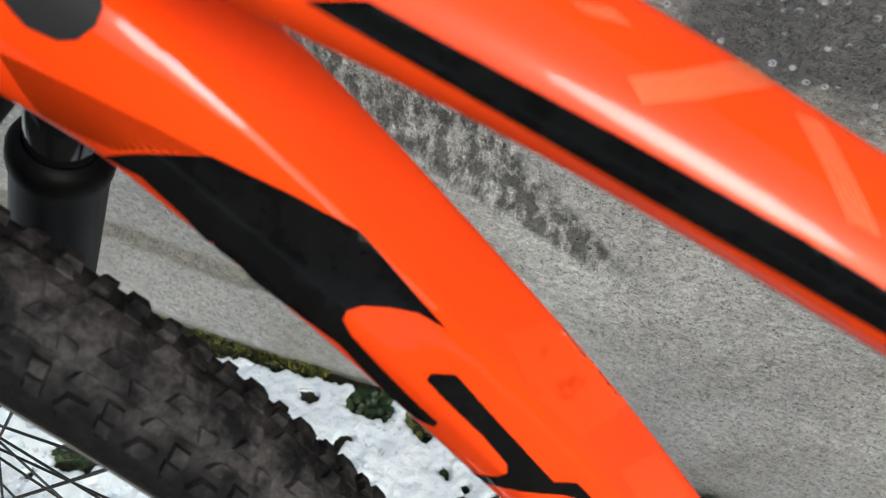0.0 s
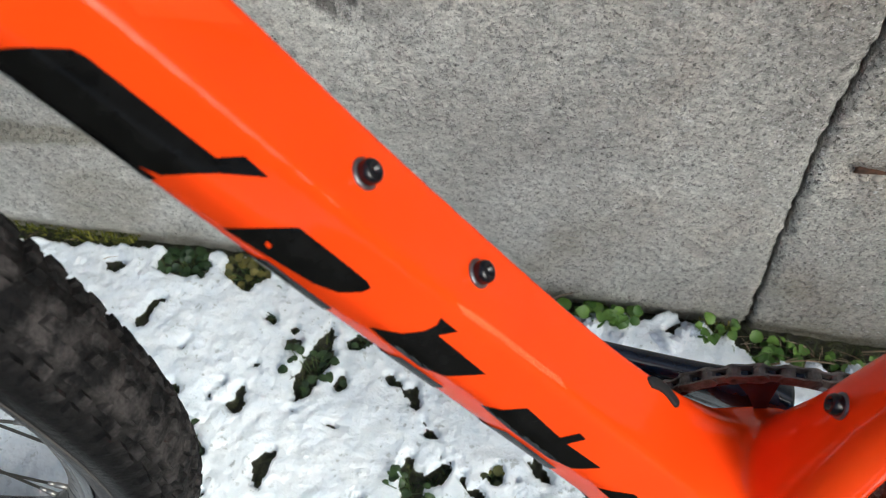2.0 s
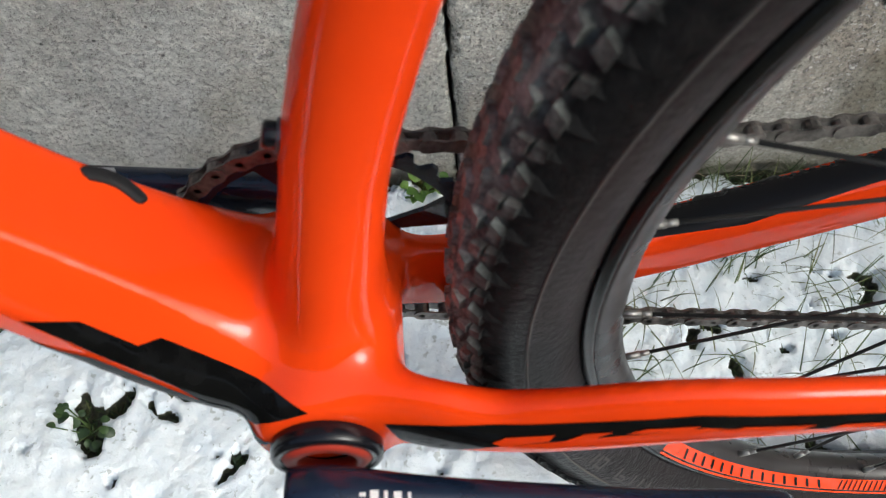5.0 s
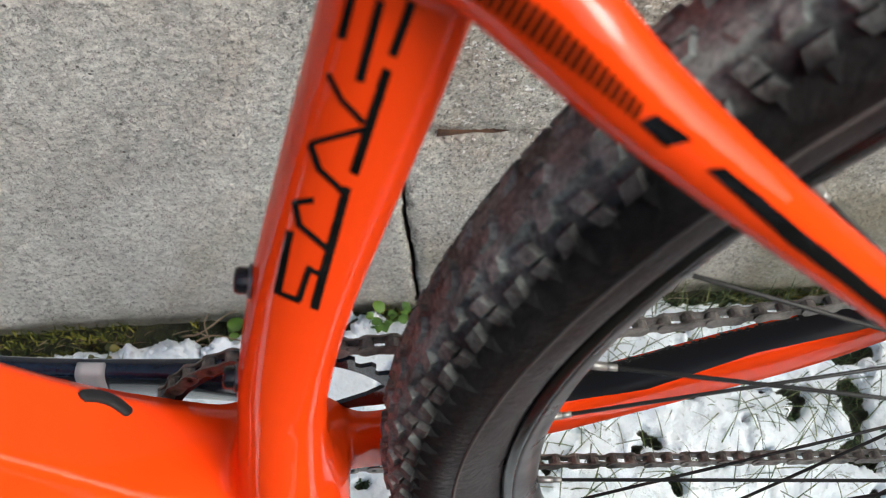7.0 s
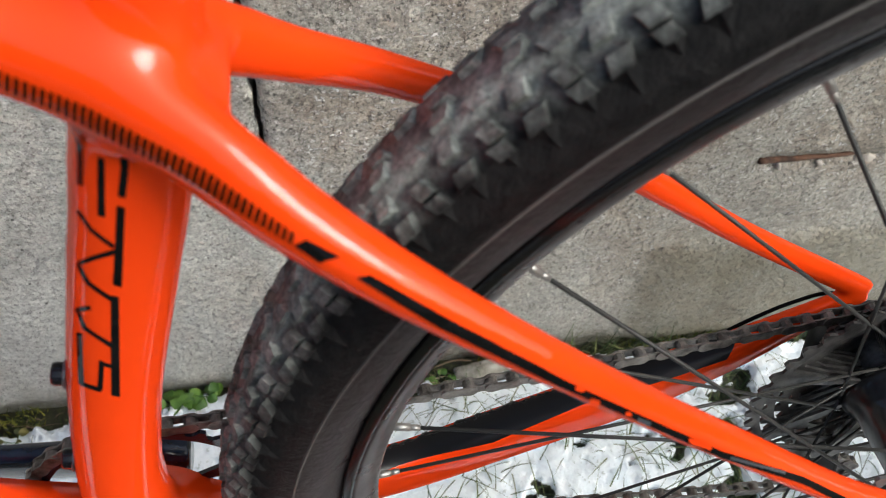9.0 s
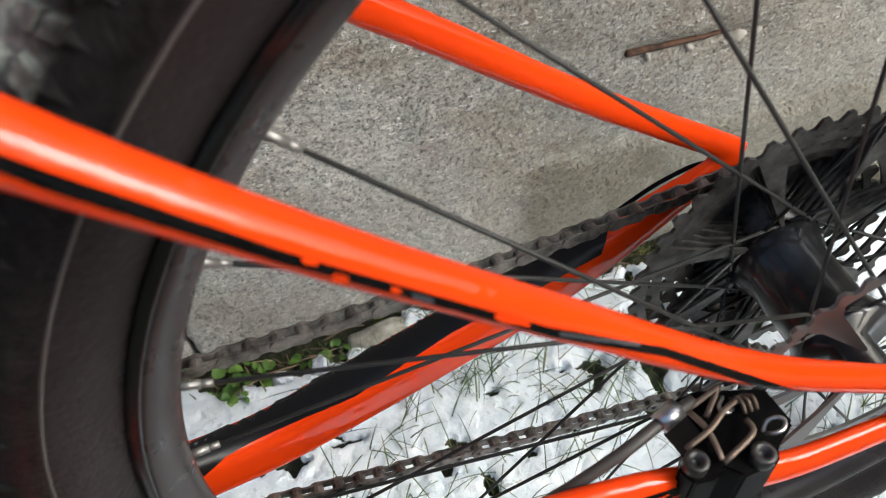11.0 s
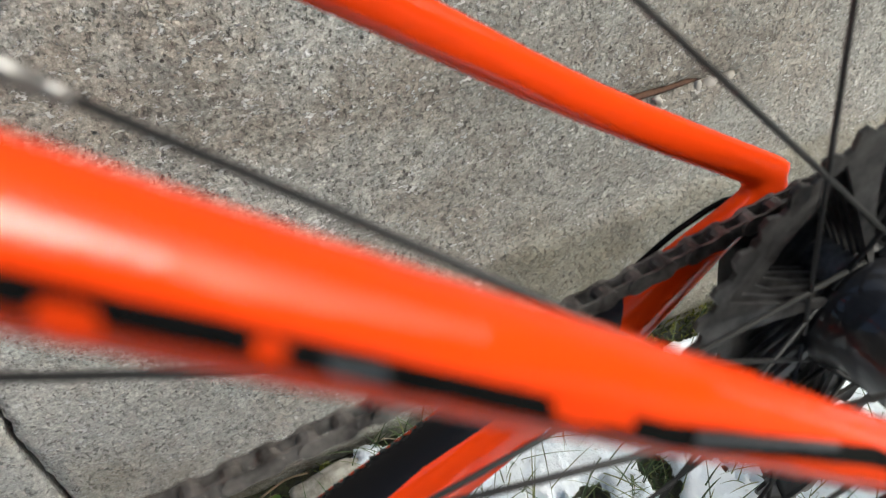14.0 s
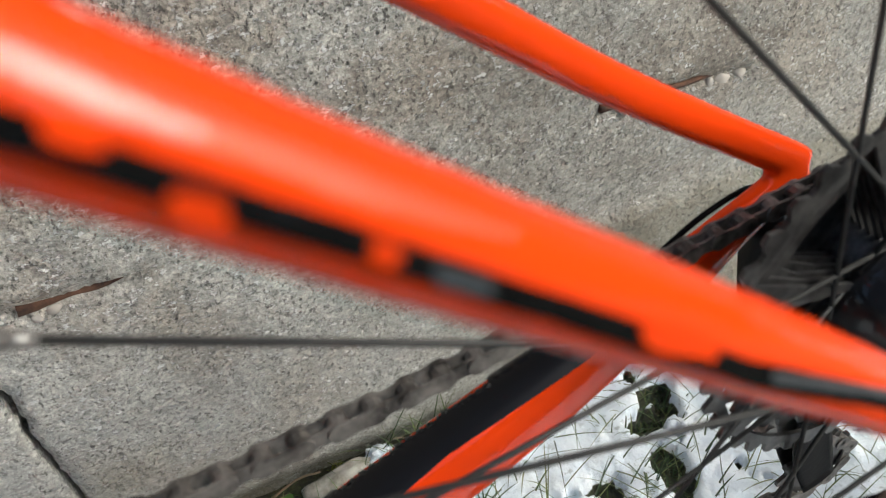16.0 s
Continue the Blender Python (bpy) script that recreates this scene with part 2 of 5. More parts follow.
# snow, with dark soil and moss where it has thawed through
n = Nodes(SNOW)
z = n.math("ADD", n.axis(2), n.math("MULTIPLY", n.math("SUBTRACT", n.noise(180, 3), 0.5), 0.006))
cover = n.ramp(n.math("ADD", n.math("MULTIPLY", z, 50.0), 0.5), (0.36, 0.0), (0.44, 1.0))
soil = n.ramp(n.noise(150, 4, 0.7), (0.30, (0.012, 0.011, 0.008)), (0.5, (0.030, 0.030, 0.012)), (0.68, (0.055, 0.065, 0.018)), (0.85, (0.09, 0.07, 0.035)))
white = n.ramp(n.noise(60, 4), (0.3, (0.79, 0.85, 0.91)), (0.7, (0.89, 0.93, 0.97)))
flecks = n.math("MULTIPLY", n.ramp(n.noise(150, 3, 0.6), (0.60, 0.0), (0.65, 1.0)), n.ramp(n.noise(18, 3), (0.45, 0.0), (0.55, 1.0)))
white = n.mix(n.math("MULTIPLY", flecks, 0.45), white, (0.16, 0.18, 0.14))
n.link(n.mix(cover, soil, white), n.b.inputs["Base Color"])
h = n.bump(n.noise(420, 4, 0.7), 0.6, 0.002)
n.link(n.bump(n.noise(150, 4), 0.7, 0.004, h), n.b.inputs["Normal"])
n.b.inputs["Subsurface Weight"].default_value = 0.6
n.b.inputs["Subsurface Radius"].default_value = (1.0, 1.0, 1.0)
n.b.inputs["Subsurface Scale"].default_value = 0.006

# leaves, blades and moss differ from piece to piece
for m, a, b, c in ((GRASS, (0.030, 0.055, 0.018), (0.070, 0.115, 0.030), (0.16, 0.17, 0.06)), (MOSS, (0.045, 0.060, 0.010), (0.15, 0.16, 0.020), (0.30, 0.28, 0.05)),
                   (TUFT, (0.012, 0.026, 0.008), (0.030, 0.055, 0.014), (0.09, 0.10, 0.030)), (STRAW, (0.16, 0.11, 0.07), (0.30, 0.22, 0.14), (0.44, 0.35, 0.25))):
    n = Nodes(m)
    g = n.t.nodes.new("ShaderNodeNewGeometry")
    n.link(n.ramp(g.outputs["Random Per Island"], (0.1, a), (0.55, b), (0.95, c)), n.b.inputs["Base Color"])
for m, a, b in ((LEAF, (0.060, 0.135, 0.020), (0.15, 0.27, 0.045)), (LEAFDARK, (0.014, 0.034, 0.010), (0.040, 0.075, 0.020)), (LEAFOLIVE, (0.05, 0.06, 0.012), (0.15, 0.13, 0.03))):
    n = Nodes(m)
    g = n.t.nodes.new("ShaderNodeObjectInfo")
    tint = n.ramp(g.outputs["Random"], (0.1, a), (0.9, b))
    n.link(n.mix(0.5, tint, n.ramp(n.noise(240, 3), (0.3, 0.55), (0.7, 1.25)), "MULTIPLY"), n.b.inputs["Base Color"])

n = Nodes(CLUMP)
n.link(n.ramp(n.noise(90, 3), (0.3, (0.80, 0.85, 0.91)), (0.7, (0.90, 0.93, 0.96))), n.b.inputs["Base Color"])
n.link(n.bump(n.noise(300, 4, 0.7), 0.7, 0.003), n.b.inputs["Normal"])

# rubber with dried mud on the tread, darker and sparser in front; the side walls stay black
for m, dirt, low, high, relief in ((RUBBER, (0.33, 0.355, 0.335), 0.24, 0.58, 0.0024), (FRONTRUBBER, (0.072, 0.065, 0.063), 0.42, 0.60, 0.003)):
    n = Nodes(m)
    ax2 = n.math("ADD", n.math("MULTIPLY", n.axis(0), n.axis(0)), n.math("MULTIPLY", n.axis(2), n.axis(2)))
    radius = n.math("SQRT", ax2)
    tread = n.ramp(n.math("ADD", n.math("MULTIPLY", n.math("SUBTRACT", radius, 0.34), 25.0), n.math("MULTIPLY", n.noise(40, 3), 0.3)), (0.70, 0.0), (0.96, 1.0))
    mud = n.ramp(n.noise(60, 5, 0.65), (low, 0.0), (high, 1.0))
    fine = n.ramp(n.noise(420, 3, 0.7), (0.35, 0.42), (0.7, 1.0))
    black = n.ramp(n.noise(160, 3), (0.3, (0.005, 0.005, 0.0055)), (0.7, (0.013, 0.0125, 0.0125)))
    film = n.ramp(n.math("MULTIPLY", n.math("SUBTRACT", 0.349, radius), 40.0), (0.10, 0.0), (0.16, 1.0))
    film = n.math("MULTIPLY", film, n.ramp(n.noise(18, 3), (0.3, 0.5), (0.7, 1.0)))
    black = n.mix(film, black, (0.022, 0.0175, 0.0178))
    n.link(n.mix(n.ramp(n.math("MULTIPLY", n.math("SUBTRACT", radius, 0.34), 25.0), (0.25, 0.0), (0.42, 1.0)), n.ramp(n.noise(26, 3), (0.3, 0.26), (0.7, 0.42)), (0.85, 0.85, 0.85)), n.b.inputs["Roughness"])
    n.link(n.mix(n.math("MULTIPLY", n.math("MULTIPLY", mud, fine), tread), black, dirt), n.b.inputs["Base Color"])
    n.link(n.bump(n.noise(300, 4, 0.7), 0.5, relief), n.b.inputs["Normal"])
for m, level in ((RUBBER, 0.11), (FRONTRUBBER, 0.10), (RIMBLACK, 0.35), (FORKBLACK, 0.04), (SPOKE, 0.3), (BOLT, 0.4), (CRANK, 0.3), (HUBBLACK, 0.4), (GUARD, 0.3), (PORT, 0.12), (BLACKPAINT, 0.0)):
    m.node_tree.nodes["Principled BSDF"].inputs["Specular IOR Level"].default_value = level

# rim: brown-grey road film over satin black
n = Nodes(RIMBLACK)
film = n.ramp(n.noise(24, 4), (0.35, 0.15), (0.7, 0.7))
n.link(n.mix(film, (0.020, 0.018, 0.018), (0.042, 0.036, 0.036)), n.b.inputs["Base Color"])
n.link(n.ramp(n.noise(60, 3), (0.3, 0.22), (0.7, 0.40)), n.b.inputs["Roughness"])

# paint: faint orange-peel and dust
n = Nodes(ORANGE)
n.link(n.ramp(n.noise(11, 3), (0.3, (0.81, 0.050, 0.003)), (0.7, (0.87, 0.060, 0.005))), n.b.inputs["Base Color"])
n.link(n.ramp(n.noise(160, 4, 0.7), (0.4, 0.30), (0.75, 0.46)), n.b.inputs["Roughness"])
n.link(n.bump(n.noise(260, 2), 0.03, 0.0006), n.b.inputs["Normal"])
# the crank's blue is sky reflection put into its base colour
for m, a, b in ((BLACKPAINT, (0.003, 0.003, 0.003), (0.008, 0.008, 0.008)), (CRANK, (0.005, 0.011, 0.026), (0.010, 0.018, 0.036)), (FORKBLACK, (0.002, 0.002, 0.0025), (0.007, 0.0065, 0.006)),
                (HUBBLACK, (0.004, 0.004, 0.006), (0.012, 0.012, 0.012)), (DARKSTEEL, (0.014, 0.013, 0.013), (0.12, 0.115, 0.11)), (CHAINSTEEL, (0.040, 0.035, 0.031), (0.29, 0.265, 0.24)),
                (RUST, (0.035, 0.018, 0.012), (0.17, 0.085, 0.05)), (STONE, (0.17, 0.155, 0.12), (0.40, 0.38, 0.33))):
    n = Nodes(m)
    n.link(n.ramp(n.noise(90, 4, 0.65), (0.32, a), (0.70, b)), n.b.inputs["Base Color"])
    n.link(n.bump(n.noise(500, 3), 0.15, 0.0006), n.b.inputs["Normal"])


# ---- mesh helpers ----
def mesh_of(name, bm, mat, smooth=True):
    me = bpy.data.meshes.new(name)
    bmesh.ops.recalc_face_normals(bm, faces=bm.faces)
    if smooth:
        for f in bm.faces:
            f.smooth = True
    bm.to_mesh(me)
    bm.free()
    if mat:
        me.materials.append(mat)
    return me


def part(name, bm, mat, parent, label="", smooth=True):
    ob = new(name, mesh_of(name, bm, mat, smooth))
    ob.parent = parent
    return tagged(ob, label)


def thing(name, label, category, kind="", group="", at=(0, 0, 0)):
    ob = new(name)
    ob.location = at
    ob.empty_display_size = 0.05
    return tagged(ob, label, category, group, kind)


def spline(points, n):
    """Catmull-Rom through rows of numbers."""
    p = [np.array(q, float) for q in points]
    p = [2 * p[0] - p[1]] + p + [2 * p[-1] - p[-2]]
    out = []
    for i in range(1, len(p) - 2):
        for k in range(n):
            t = k / n
            a, b, c, d = p[i - 1], p[i], p[i + 1], p[i + 2]
            out.append(0.5 * (2 * b + (c - a) * t + (2 * a - 5 * b + 4 * c - d) * t * t + (3 * b - a - 3 * c + d) * t ** 3))
    out.append(p[-2])
    return out


def ring_profile(n=20, e=2.0):
    return [(math.copysign(abs(math.cos(a)) ** (2 / e), math.cos(a)), math.copysign(abs(math.sin(a)) ** (2 / e), math.sin(a)))
            for a in (2 * math.pi * k / n for k in range(n))]


def loft(bm, rows, profile, up=(0, 0, 1), n=8):
    """A closed tube along rows (x, y, z, half width, half height); up sets the side on which the height lies."""
    pts = spline(rows, n)
    rings = []
    for i, p in enumerate(pts):
        a, b = pts[max(i - 1, 0)][:3], pts[min(i + 1, len(pts) - 1)][:3]
        d = Vector(b - a).normalized()
        side = d.cross(Vector(up)).normalized()
        top = side.cross(d).normalized()
        c = Vector(p[:3])
        rings.append([bm.verts.new(c + side * (u * p[3]) + top * (v * p[4])) for u, v in profile])
    for r, s in zip(rings, rings[1:]):
        for k in range(len(r)):
            j = (k + 1) % len(r)
            bm.faces.new((r[k], r[j], s[j], s[k]))
    bm.faces.new(rings[0][::-1])
    bm.faces.new(rings[-1])


def lathe(bm, prof, centre, axis="y", n=48, a0=0.0):
    """Turns a closed profile of (radius, along) about an axis through centre."""
    rings = []
    for k in range(n):
        a = a0 + 2 * math.pi * k / n
        c, s = math.cos(a), math.sin(a)
        rings.append([bm.verts.new((centre[0] + r * c, centre[1] + h, centre[2] + r * s)) for r, h in prof])
    for k in range(n):
        r, s = rings[k], rings[(k + 1) % n]
        for i in range(len(prof)):
            j = (i + 1) % len(prof)
            bm.faces.new((r[i], r[j], s[j], s[i]))


def rod(bm, a, b, r, n=8, r2=None):
    a, b = Vector(a), Vector(b)
    d = (b - a).normalized()
    u = d.orthogonal().normalized()
    v = d.cross(u)
    rings = [[bm.verts.new(p + (u * math.cos(2 * math.pi * k / n) + v * math.sin(2 * math.pi * k / n)) * q) for k in range(n)]
             for p, q in ((a, r), (b, r if r2 is None else r2))]
    for k in range(n):
        j = (k + 1) % n
        bm.faces.new((rings[0][k], rings[0][j], rings[1][j], rings[1][k]))
    bm.faces.new(rings[0][::-1])
    bm.faces.new(rings[1])


# ---- setting: the wall ----
WALL_Y = 0.305
JOINT_X = 0.087


def wobble(x, y, z, scale, octaves=3):
    v, a = 0.0, 1.0
    for k in range(octaves):
        v += a * noise.noise(Vector((x, y, z)) * scale)
        scale, a = scale * 2.1, a * 0.5
    return v


def axis_steps(stops):
    """Positions along an axis from rows (start, end, step)."""
    out = []
    for a, b, d in stops:
        n = max(1, round((b - a) / d))
        out += [a + (b - a) * k / n for k in range(n)]
    out.append(stops[-1][1])
    return out


def ledge(x):
    """How far the wall's foot stands proud of its face, and how high, at x."""
    r = min(1, max(0, (x - 0.40) / 0.05))
    l = min(1, max(0, (-0.50 - x) / 0.12))
    return 0.009 * r + 0.010 * l, 0.165 - 0.03 * r * max(0, x - 0.42)


def wall_face(x, z, edges):
    """Depth of the wall's rough face, with a proud foot, honeycombed hollows and worn edges."""
    d = 0.0035 * wobble(x, 3.0, z, 7) + 0.0012 * wobble(x, 9.0, z, 45, 2)
    p, top = ledge(x)
    top += 0.006 * wobble(x, 0, 1, 12)
    d -= p * min(1, max(0, (top - z) / 0.007 + 0.5))
    # gritty hollow that runs down across the face
    s = (x + 0.276) * 0.70 - (z - 0.335) * -0.71
    along = (x + 0.276) * -0.82 + (z - 0.335) * 0.57
    w = max(0, 1 - abs((x + 0.30) * 0.57 + (z - 0.352) * 0.82) / (0.03 + 0.18 * max(0, along)))
    if -0.01 < along < 0.5:
        d += 0.005 * w * (0.5 + abs(wobble(x, 5, z, 60, 2)))
    # spalled grooves over the rusty bars
    for x0, x1, zz in ((0.10, 0.200, 0.252), (0.49, 0.66, 0.260)):
        if x0 < x < x1:
            g = max(0, 1 - abs(z - zz - 0.003 * wobble(x, 1, 0, 30)) / (0.013 * (1.15 - (x - x0) / (x1 - x0))))
            d += 0.007 * g * min(1, (x - x0) / 0.01, (x1 - x) / 0.02)
    for e in edges:
        d += 0.0035 * max(0, 1 - abs(x - e) / 0.006) ** 2
    if z < 0.03:
        d += 0.012 * (1 - z / 0.03) ** 2 if z > 0 else 0.012
    return d


def joint_line(z):
    return JOINT_X + 0.0040 - 0.087 * min(z, 0.27) + 0.0016 * wobble(0.3, 0.7, z, 16) + 0.0022 * wobble(0.8, 0.2, z, 80, 3)


def wall_panel(name, x_stops, left_joint, right_joint, parent):
    xs, zs = axis_steps(x_stops), axis_steps([(-0.12, 0.0, 0.03), (0.0, 0.62, 0.0055), (0.62, 1.25, 0.05)])
    edges = [e for e, on in ((xs[0], left_joint), (xs[-1], right_joint)) if on]
    verts, faces = [], []
    nx, nz = len(xs), len(zs)
    for z in zs:
        for i, x in enumerate(xs):
            xx = x
            if left_joint or right_joint:
                f = (i / (nx - 1)) if right_joint else (1 - i / (nx - 1))
                gap = 0.0022 * max(0, wobble(0.1 if right_joint else 0.9, 0.4, z, 60, 3)) + 0.0011
                xx = x + (joint_line(z) - JOINT_X) * f ** 6 + (-gap if right_joint else gap) * f ** 30
            verts.append((xx, WALL_Y + wall_face(x, z, edges), z))
    for j in range(nz - 1):
        for i in range(nx - 1):
            a = j * nx + i
            faces.append((a, a + 1, a + nx + 1, a + nx))
    # sides, top and back close the slab
    rim = [i for i in range(nx)] + [j * nx + nx - 1 for j in range(1, nz)] + [(nz - 1) * nx + i for i in range(nx - 2, -1, -1)] + [j * nx for j in range(nz - 2, 0, -1)]
    base = len(verts)
    for k in rim:
        verts.append((verts[k][0], WALL_Y + 0.2, verts[k][2]))
    n = len(rim)
    for k in range(n):
        faces.append((rim[(k + 1) % n], rim[k], base + k, base + (k + 1) % n))
    faces.append(tuple(base + k for k in range(n)))
    me = bpy.data.meshes.new(name)
    me.from_pydata(verts, [], faces)
    for p in me.polygons:
        p.use_smooth = p.index < (nx - 1) * (nz - 1)
    me.materials.append(CONCRETE)
    ob = new(name, me)
    ob.parent = parent
    return ob


wall = tagged(new("wall_back"), "weathered grey cast concrete garden wall with a dark cracked joint", "wall", kind="structure")
wall_panel("panel", [(-6, -1.2, 0.6), (-1.2, -0.95, 0.05), (-0.95, JOINT_X - 0.0010, 0.0055)], False, True, wall)
wall_panel("panel", [(JOINT_X + 0.0010, 1.05, 0.0055), (1.05, 1.3, 0.05), (1.3, 6, 0.6)], True, False, wall)
for x0, x1, zz in ((0.103, 0.180, 0.2525), (0.50, 0.630, 0.2605)):
    bm = bmesh.new()
    loft(bm, [(x0 + (x1 - x0) * k / 8, WALL_Y + 0.0060 + 0.001 * math.sin(k), zz + 0.0016 * wobble(k, 2, 0, 0.7), 0.0042 - 0.0003 * k, (0.0064 if x0 < 0.3 else 0.0034) * (1 - 0.08 * k)) for k in range(9)], ring_profile(8), n=3)
    part("reinforcing_bar", bm, RUST, wall, "rusty brown exposed reinforcing bar")

pebble_rng = random.Random(23)
for x, z, r in ((0.122, 0.2465, 0.0040), (0.131, 0.2450, 0.0050), (0.141, 0.2455, 0.0032), (0.112, 0.2440, 0.0030), (0.188, 0.2545, 0.0042), (0.196, 0.2560, 0.0030), (0.596, 0.2545, 0.0045), (0.609, 0.2535, 0.0075), (0.625, 0.2550, 0.0065), (0.638, 0.2570, 0.0080), (0.560, 0.2540, 0.0040), (0.520, 0.2545, 0.0035)):
    bm = bmesh.new()
    bmesh.ops.create_icosphere(bm, subdivisions=2, radius=1.0)
    for v in bm.verts:
        v.co *= 1 + 0.28 * noise.noise(v.co * 1.6 + Vector((x * 90, 0, 0)))
    bmesh.ops.transform(bm, matrix=Matrix.Translation((x, WALL_Y + 0.0032, z)) @ pose(0, 0, 0, 0, pebble_rng.uniform(0, 180), 0) @ Matrix.Diagonal((r * 1.25, 0.0035, r * 0.8, 1)), verts=bm.verts)
    part("pebble", bm, PEBBLE, wall, "pale pebble bared in the concrete")

# unseen plain dark walls, added to close the garden behind and beside the viewer
for name, m in (("wall_front", Matrix.Translation((0, -3.2, 0.8)) @ Matrix.Diagonal((12.4, 0.2, 2.0, 1))), ("wall_left", Matrix.Translation((-6.1, -1.4, 0.8)) @ Matrix.Diagonal((0.2, 3.4, 2.0, 1))), ("wall_right", Matrix.Translation((6.1, -1.4, 0.8)) @ Matrix.Diagonal((0.2, 3.4, 2.0, 1)))):
    bm = bmesh.new()
    bmesh.ops.create_cube(bm, size=1, matrix=m)
    tagged(part(name, bm, DARKWALL, None, "", False), "plain dark wall out of view, added to close the garden", "wall", kind="structure")

# ---- setting: the snowy ground ----


# thawed holes: x, y, half length, half width, turn in degrees
HOLES = ((-0.50, 0.283, 0.030, 0.020, 0), (-0.432, 0.284, 0.026, 0.022, 0), (-0.330, 0.190, 0.014, 0.044, -12), (-0.290, 0.222, 0.014, 0.010, 20),
         (-0.300, 0.174, 0.007, 0.012, 0), (-0.212, 0.085, 0.012, 0.030, 14), (-0.190, 0.100, 0.008, 0.016, -40), (-0.139, 0.109, 0.008, 0.010, 0), (-0.348, 0.037, 0.012, 0.010, 0),
         (-0.433, 0.088, 0.022, 0.024, 0), (-0.461, 0.137, 0.010, 0.012, 0), (-0.051, 0.073, 0.010, 0.007, 0), (-0.095, 0.052, 0.007, 0.006, 0), (-0.672, 0.049, 0.035, 0.022, 10),
         (-0.782, 0.108, 0.028, 0.020, 0), (0.497, 0.172, 0.014, 0.034, -12), (0.482, 0.118, 0.016, 0.018, 30), (0.512, 0.222, 0.028, 0.014, 20), (0.535, 0.246, 0.020, 0.012, 0),
         (0.432, 0.161, 0.011, 0.005, 20), (0.026, 0.126, 0.008, 0.006, 0), (0.306, 0.106, 0.006, 0.012, 0), (0.350, 0.120, 0.005, 0.005, 0), (0.395, 0.130, 0.006, 0.004, 0),
         (-0.112, 0.289, 0.024, 0.016, 0), (0.340, 0.190, 0.007, 0.004, 0), (-0.39, 0.235, 0.006, 0.006, 0), (-0.36, 0.225, 0.006, 0.005, 0))
# bare strip along the wall: x and its width
STRIP = ((-0.95, 0.035), (-0.70, 0.030), (-0.58, 0.016), (-0.53, 0.006), (-0.37, 0.004), (-0.34, 0.030), (-0.22, 0.024), (-0.14, 0.018), (-0.07, 0.013), (-0.02, 0.008), (0.02, -0.004),
         (0.045, 0.010), (0.075, 0.012), (0.10, 0.040), (0.20, 0.036), (0.25, 0.020), (0.29, 0.0), (0.33, 0.006), (0.45, 0.024), (0.55, 0.028), (1.2, 0.02))


def strip_width(x):
    for (a, u), (b, v) in zip(STRIP, STRIP[1:]):
        if x <= b:
            return u + (v - u) * max(0, x - a) / (b - a)
    return 0.02


def bareness(x, y):
    """Above 0 where the snow has thawed through."""
    edge = 0.55 * wobble(x, y, 30.0, 55, 3)
    best = (y - (WALL_Y - strip_width(x))) / 0.012 + 1.2 * edge
    for hx, hy, a, b, turn in HOLES:
        if abs(x - hx) < 0.06 and abs(y - hy) < 0.06:
            c, k = math.cos(radians(turn)), math.sin(radians(turn))
            u, v = (x - hx) * c + (y - hy) * k, (y - hy) * c - (x - hx) * k
            best = max(best, (1 - math.hypot(u / a, v / b)) * 1.4 + edge)
    best = max(best, min(1.0, (-0.20 - y) / 0.06, (y + 1.9) / 0.1) + 0.6 * edge)  # unseen bare strip, added to darken what the tubes mirror
    loose = wobble(x, y, 20.0, 24, 3) - 0.50 + 0.3 * edge + (0.06 if 0.25 < x < 0.65 else 0.0)
    return max(best, 2.2 * loose)


def snow_depth(x, y):
    """Height of the ground: clumpy snow with thawed holes, gone along parts of the wall's foot."""
    puff = abs(noise.noise(Vector((x, y, 0.3)) * 42)) * 0.005 + abs(noise.noise(Vector((x, y, 2.3)) * 95)) * 0.0032 + abs(noise.noise(Vector((x, y, 5.3)) * 210)) * 0.0022
    h = 0.006 + 0.004 * wobble(x, y, 0.0, 5) + puff
    low = -0.010 + 0.003 * wobble(x, y, 1.0, 60)
    m = max(0.0, min(1.0, bareness(x, y) / 0.30 + 0.3))
    return h + (low - h) * m * m * (3 - 2 * m)


xs = axis_steps([(-60, -4, 14), (-4, -1.2, 0.4), (-1.2, -0.9, 0.04), (-0.9, 0.75, 0.0028), (0.75, 1.0, 0.01), (1.0, 1.3, 0.04), (1.3, 4, 0.4), (4, 60, 14)])
ys = axis_steps([(-60, -4, 14), (-4, -2.4, 0.4), (-2.4, -0.6, 0.06), (-0.6, -0.24, 0.03), (-0.24, -0.04, 0.006), (-0.04, WALL_Y + 0.02, 0.0028), (WALL_Y + 0.02, 0.6, 0.1), (0.6, 4, 0.8), (4, 60, 14)])
verts, faces = [], []
for y in ys:
    for x in xs:
        # the added dark strip goes on past the fine mesh
        fine = -1.2 < x < 1.3 and -2.1 < y < WALL_Y + 0.04
        verts.append((x, y, snow_depth(x, y) if fine else (-0.012 if -1.9 < y < -0.25 else 0.014 + 0.006 * noise.noise(Vector((x, y, 0)) * 0.6))))
n = len(xs)
for j in range(len(ys) - 1):
    for i in range(n - 1):
        a = j * n + i
        faces.append((a, a + 1, a + n + 1, a + n))
me = bpy.data.meshes.new("ground")
me.from_pydata(verts, [], faces)
for p in me.polygons:
    p.use_smooth = True
me.materials.append(SNOW)
tagged(new("ground", me), "patchy thawing snow over a mossy lawn", "ground", kind="structure")

